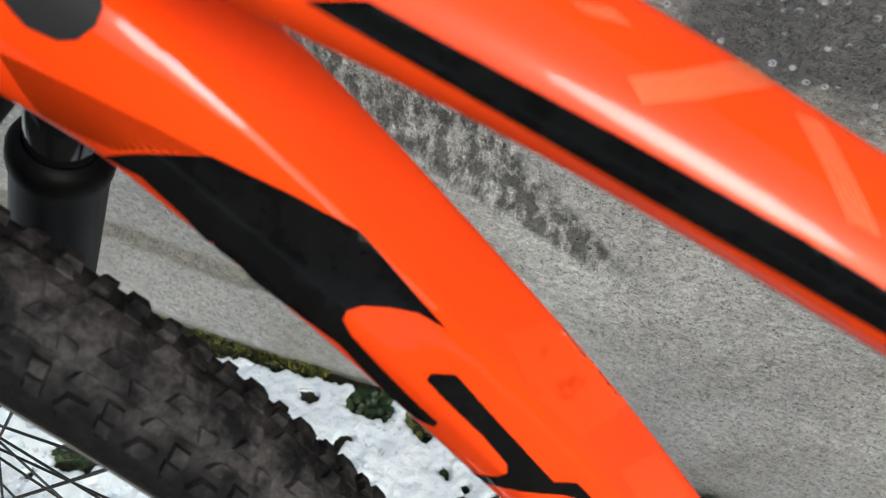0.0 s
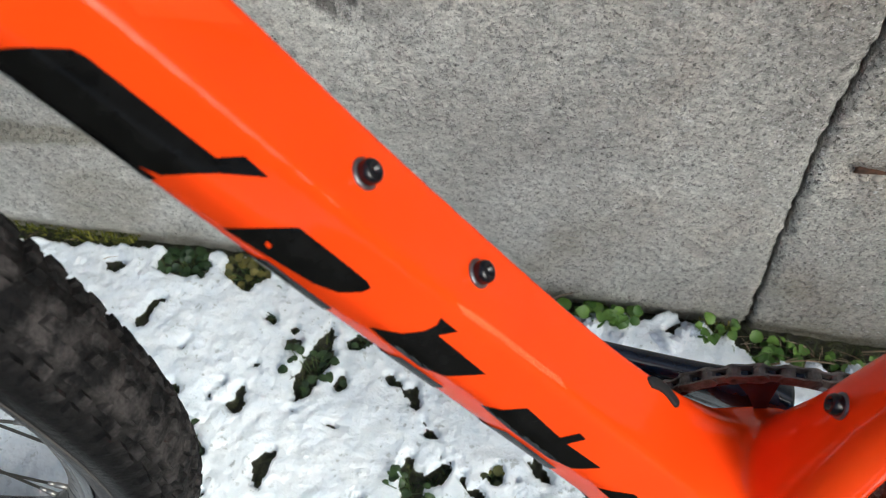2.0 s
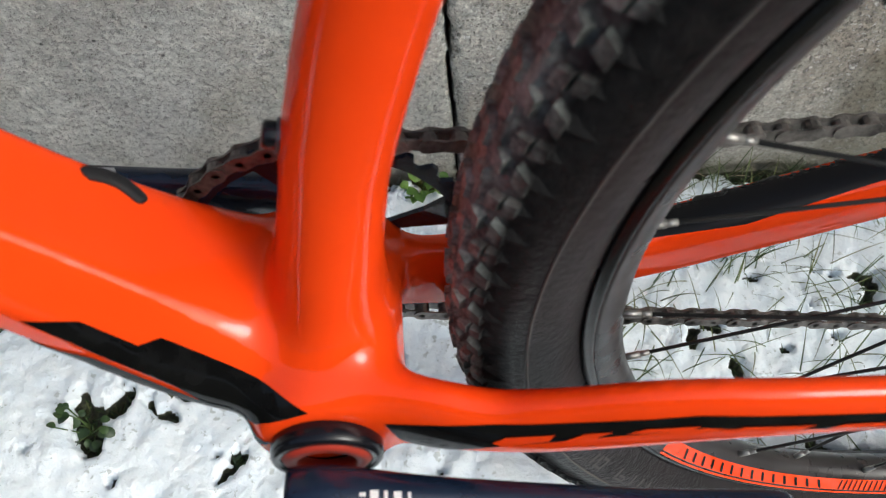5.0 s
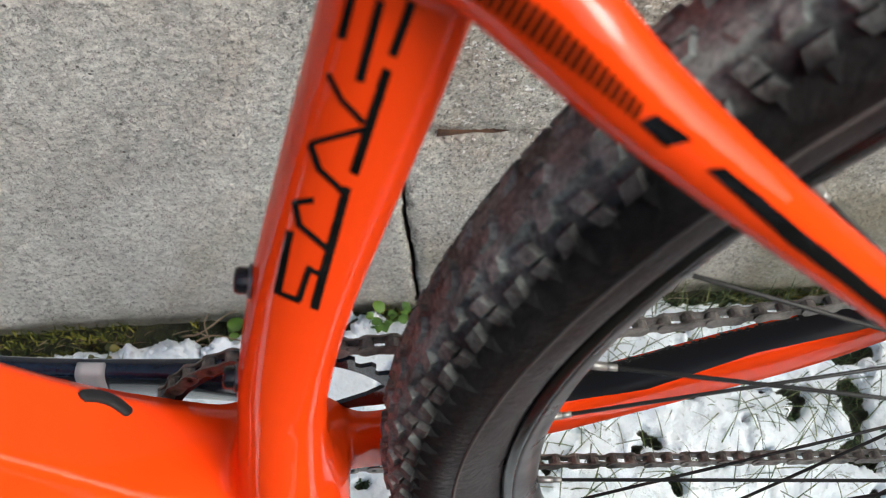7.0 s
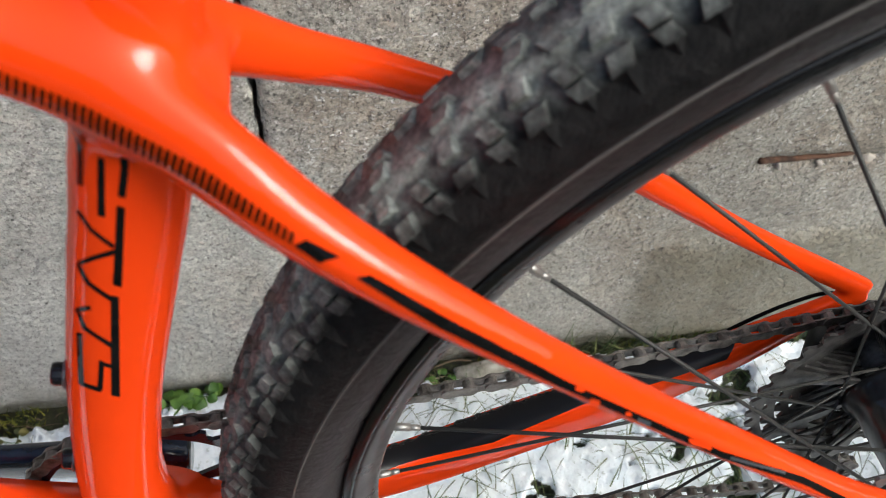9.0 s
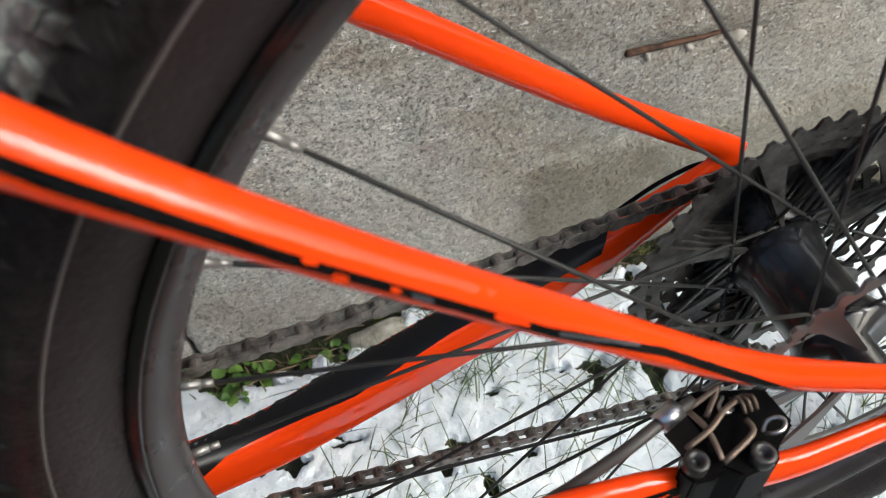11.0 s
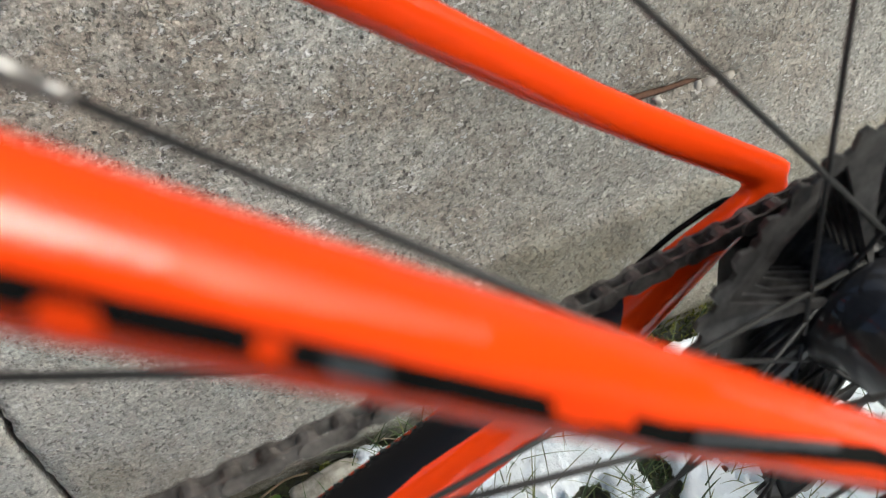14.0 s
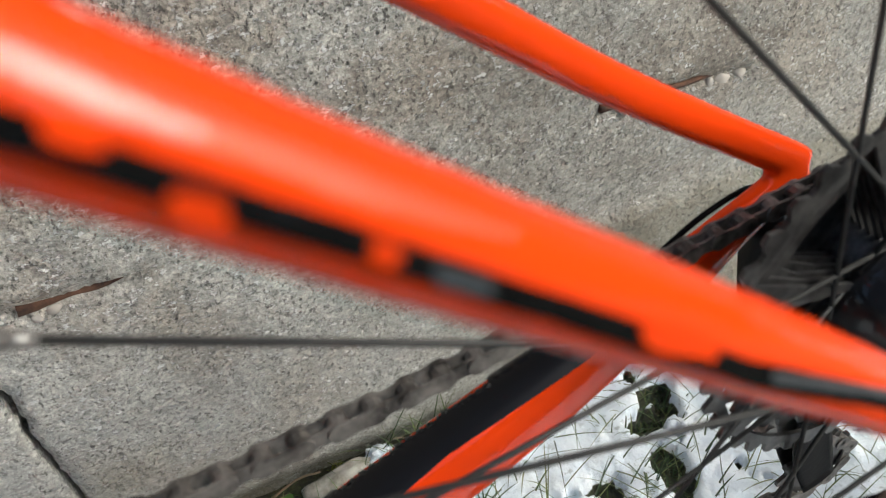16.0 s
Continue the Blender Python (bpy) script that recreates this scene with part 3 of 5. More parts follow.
# ---- the bicycle ----
bicycle = thing("bicycle", "orange and black hardtail mountain bike leaning beside a concrete wall", "bicycle")
AXLE_R, AXLE_F = (0.425, 0.0, 0.362), (-0.670, -0.033, 0.368)
BB = (0.0, 0.0, 0.315)
OCT = [(1, 0.2), (0.60, 1), (-0.60, 1), (-1, 0.2), (-0.95, -0.45), (-0.45, -1), (0.45, -1), (0.95, -0.45)]
ROUND = ring_profile(20, 2.2)
bm = bmesh.new()
# down tube, top tube, seat tube, head tube
loft(bm, [(-0.515, -0.008, 0.803, 0.026, 0.033), (-0.462, -0.006, 0.777, 0.028, 0.031), (-0.405, -0.003, 0.7395, 0.029, 0.0257), (-0.300, 0, 0.6255, 0.030, 0.0243), (-0.199, 0, 0.4998, 0.030, 0.0247),
          (-0.105, 0, 0.391, 0.032, 0.0255), (-0.04, 0, 0.332, 0.042, 0.028), (0.01, 0, 0.315, 0.046, 0.028)], OCT)
loft(bm, [(-0.49, -0.009, 0.842, 0.025, 0.020), (-0.36, -0.004, 0.8030, 0.0238, 0.0165), (-0.30, -0.003, 0.7835, 0.0232, 0.0155), (-0.24, -0.003, 0.7605, 0.0228, 0.0152), (-0.18, -0.002, 0.7350, 0.0223, 0.0158),
          (-0.10, -0.001, 0.7015, 0.022, 0.0155), (0.0, 0, 0.667, 0.0215, 0.015), (0.08, 0, 0.64, 0.019, 0.013)], ROUND)
loft(bm, [(0, 0, 0.30, 0.043, 0.027), (0.0015, 0, 0.335, 0.041, 0.0235), (0.0038, 0, 0.370, 0.033, 0.0208), (0.0075, 0, 0.403, 0.025, 0.0190), (0.012, 0, 0.435, 0.0205, 0.0180), (0.0245, 0, 0.490, 0.018, 0.0178), (0.0435, 0, 0.555, 0.0175, 0.018), (0.058, 0, 0.605, 0.0175, 0.018), (0.086, 0, 0.72, 0.0175, 0.0175)], ROUND, (1, 0, 0))
loft(bm, [(-0.513, -0.010, 0.735, 0.026, 0.026), (-0.470, -0.008, 0.858, 0.024, 0.024)], ROUND, (1, 0, 0))
STAY = [(0.03, 0.006, 0.654, 0.014, 0.015), (0.055, 0.014, 0.643, 0.012, 0.0155), (0.08, 0.026, 0.628, 0.010, 0.014)]
loft(bm, [(x, -y, z, a, b) for x, y, z, a, b in STAY] + [(0.105, -0.039, 0.608, 0.0097, 0.0104), (0.14, -0.051, 0.582, 0.0085, 0.0082), (0.19, -0.060, 0.5435, 0.0076, 0.0067), (0.25, -0.066, 0.4965, 0.0074, 0.0064), (0.33, -0.070, 0.433, 0.0070, 0.0060), (0.428, -0.073, 0.375, 0.005, 0.008)], ROUND)
loft(bm, STAY[:2] + [(0.08, 0.026, 0.625, 0.010, 0.0125), (0.105, 0.041, 0.6045, 0.0085, 0.0098), (0.14, 0.058, 0.580, 0.0072, 0.0085), (0.19, 0.070, 0.547, 0.0066, 0.0082), (0.25, 0.0745, 0.5035, 0.0066, 0.0080), (0.33, 0.077, 0.4435, 0.0064, 0.0075), (0.428, 0.078, 0.378, 0.006, 0.008)], ROUND)
loft(bm, [(0.0, -0.036, 0.325, 0.012, 0.024), (0.04, -0.050, 0.330, 0.010, 0.025), (0.065, -0.056, 0.3335, 0.0095, 0.0200), (0.09, -0.061, 0.3440, 0.0085, 0.0205), (0.12, -0.065, 0.3565, 0.0080, 0.0215), (0.16, -0.068, 0.3635, 0.0075, 0.0185), (0.24, -0.069, 0.3645, 0.007, 0.0140), (0.29, -0.071, 0.362, 0.0065, 0.0130), (0.33, -0.074, 0.353, 0.006, 0.0115), (0.37, -0.076, 0.3445, 0.0055, 0.0105), (0.428, -0.075, 0.345, 0.005, 0.010)], ROUND)
loft(bm, [(0.0, 0.026, 0.31, 0.012, 0.022), (0.05, 0.036, 0.294, 0.011, 0.021), (0.10, 0.050, 0.274, 0.0115, 0.0205), (0.15, 0.0605, 0.2665, 0.0125, 0.0195), (0.20, 0.063, 0.283, 0.0130, 0.0190), (0.25, 0.0645, 0.302, 0.0130, 0.0185), (0.30, 0.066, 0.3215, 0.0120, 0.0175),
          (0.35, 0.069, 0.342, 0.0095, 0.0135), (0.40, 0.0745, 0.364, 0.0060, 0.010), (0.43, 0.077, 0.376, 0.005, 0.009)], ring_profile(20, 3.4))
# web between the seat stays
loft(bm, [(0.03, 0, 0.647, 0.018, 0.013), (0.062, 0, 0.638, 0.024, 0.0115), (0.078, 0, 0.631, 0.026, 0.009), (0.089, 0, 0.625, 0.022, 0.006)], ROUND)
# filled bridge between the tubes' feet
loft(bm, [(0.004, -0.040, 0.332, 0.024, 0.022), (0.002, 0.0, 0.332, 0.026, 0.026), (0.004, 0.032, 0.318, 0.022, 0.020)], ROUND, (0, 0, 1))
lathe(bm, [(0.016, -0.0545), (0.029, -0.0545), (0.031, -0.048), (0.031, 0.046), (0.016, 0.046)], BB, n=32)
frame_ob = part("frame", bm, ORANGE, bicycle, "glossy orange carbon frame")
rm = frame_ob.modifiers.new("weld", "REMESH")
rm.mode, rm.voxel_size, rm.use_smooth_shade = "VOXEL", 0.002, True
sm = frame_ob.modifiers.new("soften", "SMOOTH")
sm.factor, sm.iterations = 0.5, 13
dg = bpy.context.evaluated_depsgraph_get()
welded = bpy.data.meshes.new_from_object(frame_ob.evaluated_get(dg))
frame_ob.modifiers.clear()
frame_ob.data = welded


def relax(me, centre, reach, rounds):
    """Evens out the welds round a place, as the moulded frame has them."""
    co = np.empty(len(me.vertices) * 3)
    me.vertices.foreach_get("co", co)
    co = co.reshape(-1, 3)
    ed = np.empty(len(me.edges) * 2, dtype=np.int64)
    me.edges.foreach_get("vertices", ed)
    ed = ed.reshape(-1, 2)
    far = np.linalg.norm((co - np.array(centre)) / np.array(reach), axis=1)
    w = np.clip(1.5 - 1.5 * far, 0, 1)[:, None]
    use = (w[ed[:, 0], 0] > 0) | (w[ed[:, 1], 0] > 0)
    ed = ed[use]
    count = np.bincount(ed.ravel(), minlength=len(co))[:, None].clip(1)
    for _ in range(rounds):
        total = np.zeros_like(co)
        for k in range(3):
            total[:, k] = np.bincount(ed[:, 0], co[ed[:, 1], k], len(co)) + np.bincount(ed[:, 1], co[ed[:, 0], k], len(co))
        co = np.where(w > 0, co + 0.6 * w * (total / count - co), co)
    me.vertices.foreach_set("co", co.ravel())
    me.update()


relax(welded, (0.012, 0.0, 0.350), (0.075, 0.10, 0.085), 90)
relax(welded, (0.045, 0.0, 0.645), (0.075, 0.07, 0.04), 60)
relax(welded, (-0.46, 0.0, 0.79), (0.08, 0.08, 0.08), 60)


def box_bm(bm, m):
    bmesh.ops.create_cube(bm, size=1, matrix=m)


def bottle_bolt(at, out, name="bottle_bolt"):
    """Black socket bolt with a steel washer on a tube; out is the way in which it points."""
    at, out = Vector(at), Vector(out).normalized()
    bm = bmesh.new()
    prof = [(0.0046, 0.0012), (0.0046, 0.0042), (0.0040, 0.0054), (0.0022, 0.0058), (0.0020, 0.0040), (0.0, 0.0040)]
    q = out.to_track_quat("Z", "Y").to_matrix().to_4x4()
    turn_profile(bm, prof, Matrix.Translation(at) @ q, 20)
    bolt = part(name, bm, BOLT, bicycle, "black socket-head bottle bolt")
    bm = bmesh.new()
    turn_profile(bm, [(0.0, 0.0), (0.0058, 0.0), (0.0058, 0.0009), (0.0050, 0.0013), (0.0, 0.0013)], Matrix.Translation(at) @ q, 20)
    part("washer", bm, WASHER, bolt, "grey washer")


def turn_profile(bm, prof, m, n=24):
    """Turns an open profile of (radius, height) about the z axis of m."""
    rings = []
    for r, h in prof:
        rings.append([bm.verts.new(m @ Vector((r * math.cos(2 * math.pi * k / n), r * math.sin(2 * math.pi * k / n), h))) for k in range(n)])
    for a, b in zip(rings, rings[1:]):
        for k in range(n):
            bm.faces.new((a[k], a[(k + 1) % n], b[(k + 1) % n], b[k]))
    bmesh.ops.remove_doubles(bm, verts=bm.verts, dist=1e-6)


def on_frame(x, z, direction):
    """Where a ray through (x, 0, z), that goes along direction, meets the frame."""
    d = Vector(direction).normalized()
    hit, p, nrm, _ = frame_ob.ray_cast(Vector((x, 0, z)) - d * 0.12, d)
    return (p, nrm) if hit else (Vector((x, 0, z)), -d)


for x, z in ((-0.197, 0.541), (-0.157, 0.4925)):
    p, nrm = on_frame(x, z, (-0.78, 0, -0.62))
    bottle_bolt(p - nrm * 0.0003, (0.78, 0, 0.62))
for x, z in ((-0.011, 0.435), (0.004, 0.498)):
    p, nrm = on_frame(x, z, (0.97, 0, -0.22))
    bottle_bolt(p - nrm * 0.0003, (-0.97, 0, 0.22))


def hub_mesh(bm, centre, half, r_shell, r_flange):
    prof = [(0.008, -half - 0.02), (0.011, -half - 0.02), (0.011, -half), (r_flange, -half + 0.002), (r_flange, -half + 0.006), (r_shell, -half + 0.016), (r_shell, half - 0.016),
            (r_flange, half - 0.006), (r_flange, half - 0.002), (0.011, half), (0.011, half + 0.02), (0.008, half + 0.02)]
    lathe(bm, prof, centre, n=32)


def knob_ring(verts, faces, centre, r_mid, r_tube):
    """Tyre tread: staggered rows of tapered rubber blocks."""
    rng = random.Random(5)

    def block(ang, lat, la, lb, h, skew):
        # ang: round the wheel; lat: angle round the tyre's section; la, lb: half sizes along and across
        base = len(verts)
        for top in (0, 1):
            k = 0.82 if top else 1.1
            for u, v in ((-1, -1), (1, -1), (1, 1), (-1, 1)):
                a = ang + (u * la * k + v * skew) / 0.37
                q = lat + v * lb * k / r_tube
                rr = r_tube + (0.84 * h if top else -0.0015)
                R = r_mid + rr * math.cos(q)
                verts.append((centre[0] + R * math.cos(a), centre[1] + rr * math.sin(q), centre[2] + R * math.sin(a)))
        for f in ((4, 5, 6, 7), (0, 1, 5, 4), (1, 2, 6, 5), (2, 3, 7, 6), (3, 0, 4, 7)):
            faces.append(tuple(base + i for i in f))

    def fin(ang, side, lat0, lat1, half):
        # a pointed rib that tapers from the shoulder down the side wall
        base = len(verts)
        for q, u, h in ((lat0, -half, 0.0), (lat0, 0.0, 0.0020), (lat0, half, 0.0), ((lat0 + lat1) / 2, -half * 0.40, 0.0), ((lat0 + lat1) / 2, 0.0, 0.0012), ((lat0 + lat1) / 2, half * 0.40, 0.0), (lat1, 0.0, 0.0003)):
            a = ang + u / 0.36
            rr = r_tube + h
            R = r_mid + rr * math.cos(q)
            verts.append((centre[0] + R * math.cos(a), centre[1] + side * rr * math.sin(q), centre[2] + R * math.sin(a)))
        for f in ((0, 1, 4, 3), (1, 2, 5, 4), (3, 4, 6), (4, 5, 6)):
            faces.append(tuple(base + i for i in (f if side < 0 else f[::-1])))

    n = 84
    step = 2 * math.pi / n
    for k in range(n):
        a = step * k
        j = lambda s: rng.uniform(-s, s)
        for s in (-1, 1):
            block(a + j(0.003), s * 0.12, 0.0042, 0.0026, 0.0034, s * 0.0012)
            block(a + step * 0.5 + j(0.003), s * 0.30, 0.0040, 0.0027, 0.0036, -s * 0.0012)
            block(a + step * 0.12 + j(0.003), s * 0.49, 0.0038, 0.0027, 0.0036, s * 0.0010)
            block(a + step * 0.62 + j(0.003), s * 0.64, 0.0036, 0.0028, 0.0037, -s * 0.0008)
            block(a + step * 0.10 + j(0.002), s * 0.83, 0.0042, 0.0031, 0.0038, s * 0.0010)
            block(a + step * 0.58 + j(0.002), s * 0.86, 0.0034, 0.0026, 0.0034, -s * 0.0008)
            fin(a + step * 0.10, s, 0.93, rng.uniform(1.20, 1.30), 0.0050)
            fin(a + step * 0.58, s, 0.93, rng.uniform(1.08, 1.16), 0.0036)


def wheel(name, label, holder_pose, half_hub, phase, rubber):
    """A wheel about the y axis through the origin of holder_pose."""
    hub = new(name)
    hub.parent = bicycle
    hub.matrix_basis = holder_pose
    tagged(hub, label)
    o = (0, 0, 0)
    r_mid, r_tube = 0.3455, 0.0268
    nn, mm = 160, 30
    verts, faces = [], []
    prof = []
    for k in range(mm):
        q = math.pi * (-0.89 + 1.78 * k / (mm - 1))
        c, h = math.cos(q), math.sin(q)
        prof.append((r_mid + r_tube * c * (1 if c > 0 else 1.06), math.copysign(max(abs(r_tube * h), 0.0118), h)))
    for i in range(nn):
        a = 2 * math.pi * i / nn
        for r, h in prof:
            verts.append((r * math.cos(a), h, r * math.sin(a)))
    for i in range(nn):
        for k in range(mm - 1):
            faces.append((i * mm + k, i * mm + k + 1, ((i + 1) % nn) * mm + k + 1, ((i + 1) % nn) * mm + k))
    smooth_to = len(faces)
    knob_ring(verts, faces, o, r_mid, r_tube)
    me = bpy.data.meshes.new("tyre")
    me.from_pydata(verts, [], faces)
    for p in me.polygons:
        p.use_smooth = p.index < smooth_to
    me.materials.append(rubber)
    ob = new("tyre", me)
    ob.parent = hub
    tagged(ob, "muddy black knobbly rubber tyre")
    for side in (-1, 1):  # thin moulded line round the side wall
        bm = bmesh.new()
        lathe(bm, [(0.3449, side * 0.0265), (0.3445, side * 0.0273), (0.3438, side * 0.0273), (0.3434, side * 0.0265)], o, n=144)
        part("moulded_line", bm, FADEDRUBBER, ob, "thin pale moulded line")
    bm = bmesh.new()
    lathe(bm, [(0.3140, -0.0143), (0.3120, -0.0142), (0.3075, -0.0120), (0.3020, -0.0078), (0.2993, -0.0035), (0.2987, 0.0), (0.2993, 0.0035), (0.3020, 0.0078), (0.3075, 0.0120), (0.3120, 0.0142), (0.3140, 0.0143), (0.3140, 0.0105), (0.3040, 0.004), (0.3040, -0.004), (0.3140, -0.0105)], o, n=144)
    rim = part("rim", bm, RIMBLACK, hub, "grey-black satin rim")
    # flange's black stands partly for the shaded gap between rim and tyre
    for side in (-1, 1):
        bm = bmesh.new()
        lathe(bm, [(0.3138, side * 0.0146), (0.3150, side * 0.0148), (0.3185, side * 0.0140), (0.3192, side * 0.0128), (0.3185, side * 0.0108), (0.3138, side * 0.0108)], o, n=144)
        part("rim_flange", bm, FLANGE, rim, "rim flange, glossy black partly for the shaded gap")
    bm = bmesh.new()
    hub_mesh(bm, (0, half_hub[1], 0), half_hub[0], half_hub[2], 0.0255)
    part("hub", bm, HUBBLACK, hub, "glossy black hub")
    for k in range(32):
        a = phase + 2 * math.pi * k / 32
        s = 1 if k % 2 else -1
        lead = -1 if (k // 2) % 2 else 1
        b = a + lead * radians(72)
        p = Vector((0.2990 * math.cos(a), s * 0.003, 0.2990 * math.sin(a)))
        q = Vector((0.0265 * math.cos(b), half_hub[1] + s * (half_hub[0] - 0.004), 0.0265 * math.sin(b)))
        bm = bmesh.new()
        rod(bm, p, q, 0.0010, 6)
        spoke = part("spoke", bm, SPOKE, hub)
        bm = bmesh.new()
        d = (q - p).normalized()
        rod(bm, p - d * 0.002, p + d * 0.007, 0.0019, 6)
        rod(bm, p + d * 0.0065, p + d * 0.0115, 0.0015, 6)
        part("nipple", bm, NIPPLE, hub)
    return hub


rear = wheel("rear_wheel", "rear wheel with a muddy knobbly tyre", Matrix.Translation((0.4215, 0.0, 0.3555)), (0.032, -0.006, 0.0215), radians(143.0), RUBBER)
front = wheel("front_wheel", "front wheel with a muddy knobbly tyre", Matrix.Translation(AXLE_F) @ pose(0, 0, 0, 1.5, 0, -0.5), (0.033, 0.0, 0.016), radians(20), FRONTRUBBER)

def wheel_mark(name, ring, mat, holder, label):
    """A thin painted patch on the wheel's near side: rows of (degrees, radius, depth)."""
    bm = bmesh.new()
    rows = [[bm.verts.new((r * math.cos(radians(d)), -y, r * math.sin(radians(d)))) for d, r, y in row] for row in ring]
    for p, q in zip(rows, rows[1:]):
        for k in range(len(p) - 1):
            bm.faces.new((p[k], p[k + 1], q[k + 1], q[k]))
    part(name, bm, mat, holder, label)


def side_wall(r):
    return math.sqrt(max(0.0, 0.0268 ** 2 - ((r - 0.3455) / 1.06) ** 2)) + 0.0005


def rim_side(r):
    return 0.0078 + (r - 0.3020) / (0.3120 - 0.3020) * 0.0066 + 0.0006


rear_tyre = next(c for c in rear.children if c.name.startswith("tyre"))
rear_rim = next(c for c in rear.children if c.name.startswith("rim"))
for d0, r0, r1, width, lean in ((-150.6, 0.330, 0.338, 0.35, 0.3), (-149.6, 0.330, 0.338, 0.35, 0.3), (-148.2, 0.330, 0.338, 0.35, 0.3), (-149.2, 0.3365, 0.338, 1.2, 0.1), (-149.0, 0.330, 0.3315, 1.2, 0.1), (-144.6, 0.330, 0.338, 0.35, 0.3), (-143.9, 0.3365, 0.338, 1.1, 0.1),
                               (-143.9, 0.3335, 0.3350, 1.1, 0.1), (-142.9, 0.3345, 0.338, 0.35, 0.3), (-141.4, 0.330, 0.338, 0.35, 0.3), (-139.8, 0.330, 0.338, 0.35, 0.3), (-138.2, 0.330, 0.338, 0.35, 0.3)):
    wheel_mark("pale_bar", [[(d0 + lean * k / 3 + w, r0 + (r1 - r0) * k / 3, side_wall(r0 + (r1 - r0) * k / 3)) for k in range(4)] for w in (0.0, width)], FADEDRUBBER, rear_tyre, "pale grey printed bar")
for r0, r1 in ((0.3022, 0.3098), (0.3108, 0.3120)):
    wheel_mark("orange_band", [[(-142.0 + 1.5 * k, r0 + (r1 - r0) * q / 2, rim_side(r0 + (r1 - r0) * q / 2)) for q in range(3)] for k in range(30)], ORANGE, rear_rim, "orange printed band")
for k in range(14):
    d = -138.0 + 2.0 * k
    wheel_mark("black_bar", [[(d + 0.8 * q / 2 + w, 0.3034 + 0.0054 * q / 2, rim_side(0.3034 + 0.0054 * q / 2) + 0.0004) for q in range(3)] for w in (0.0, 0.42)], BLACKPAINT, rear_rim, "plain black printed bar")
for k in range(12):
    d = -108.0 + 0.8 * k
    wheel_mark("black_bar", [[(d + w, 0.3024 + 0.0070 * q / 2, rim_side(0.3024 + 0.0070 * q / 2) + 0.0004) for q in range(3)] for w in (0.0, 0.18)], BLACKPAINT, rear_rim, "thin black printed line")

# ---- fork ----
fork = new("fork")
fork.parent = bicycle
tagged(fork, "black suspension fork")
ax = Vector(AXLE_F)
crown = Vector((-0.516, -0.012, 0.716))
steer = Vector((0.043, 0.002, 0.123)).normalized()
bm = bmesh.new()
loft(bm, [(crown.x + 0.008, crown.y - 0.066, crown.z - 0.016, 0.018, 0.016), (crown.x, crown.y - 0.04, crown.z - 0.002, 0.02, 0.018), (crown.x, crown.y, crown.z + 0.002, 0.024, 0.02), (crown.x, crown.y + 0.04, crown.z - 0.002, 0.02, 0.018), (crown.x + 0.008, crown.y + 0.066, crown.z - 0.016, 0.018, 0.016)], ROUND, steer)
part("crown", bm, FORKBLACK, fork, "black fork crown")
for s in (-1, 1):
    top = crown + Vector((0.016, 0.060 * s, -0.004))
    low = ax + Vector((0.045, 0.060 * s, 0.01))
    d = (low - top).normalized()
    mid = top + d * 0.072
    bm = bmesh.new()
    rod(bm, top, mid + d * 0.05, 0.016, 24)
    part("stanchion", bm, STANCHION, fork, "glossy black stanchion")
    bm = bmesh.new()
    q = d.to_track_quat("Z", "Y").to_matrix().to_4x4()
    turn_profile(bm, [(0.0165, -0.002), (0.0205, 0.0), (0.0225, 0.004), (0.0225, 0.012), (0.021, 0.016), (0.021, 0.10), (0.019, 0.22), (0.017, (low - mid).length), (0.0, (low - mid).length + 0.012)], Matrix.Translation(mid) @ q, 24)
    part("lower_leg", bm, FORKBLACK, fork, "black fork leg")
    bm = bmesh.new()
    rod(bm, low + d * 0.0 + Vector((-0.045, -0.012 * s, -0.006)), low + Vector((-0.045, 0.010 * s, -0.006)), 0.016, 20)
    rod(bm, low - d * 0.02, low + Vector((-0.045, 0, -0.006)), 0.012, 12)
    part("dropout", bm, FORKBLACK, fork)

# ---- drivetrain ----
bm = bmesh.new()
lathe(bm, [(0.0178, -0.0050), (0.0206, -0.0050), (0.0217, -0.0036), (0.0219, -0.0010), (0.0215, 0.008), (0.0170, 0.008)], (-0.0015, -0.0560, 0.3135), n=48)
part("bearing_cup", bm, BOLT, bicycle, "black bottom bracket cup")
bm = bmesh.new()
lathe(bm, [(0.012, -0.006), (0.0160, -0.0055), (0.0182, -0.003), (0.0182, 0.0), (0.012, 0.0)], (-0.0015, -0.0560, 0.3135), n=48)
part("bearing_seal", bm, REDSEAL, bicycle, "dull red bearing seal")


def crank_arm(a, b, name, label):
    bm = bmesh.new()
    a, b = Vector(a), Vector(b)
    loft(bm, [(*(a - (b - a) * 0.10), 0.010, 0.013), (*a, 0.011, 0.017), (*(a.lerp(b, 0.25)), 0.008, 0.0145), (*(a.lerp(b, 0.7)), 0.0065, 0.0125), (*b, 0.0075, 0.0135), (*(b + (b - a) * 0.06), 0.006, 0.010)], ring_profile(16, 3.2), n=6)
    return part(name, bm, CRANK, bicycle, label)


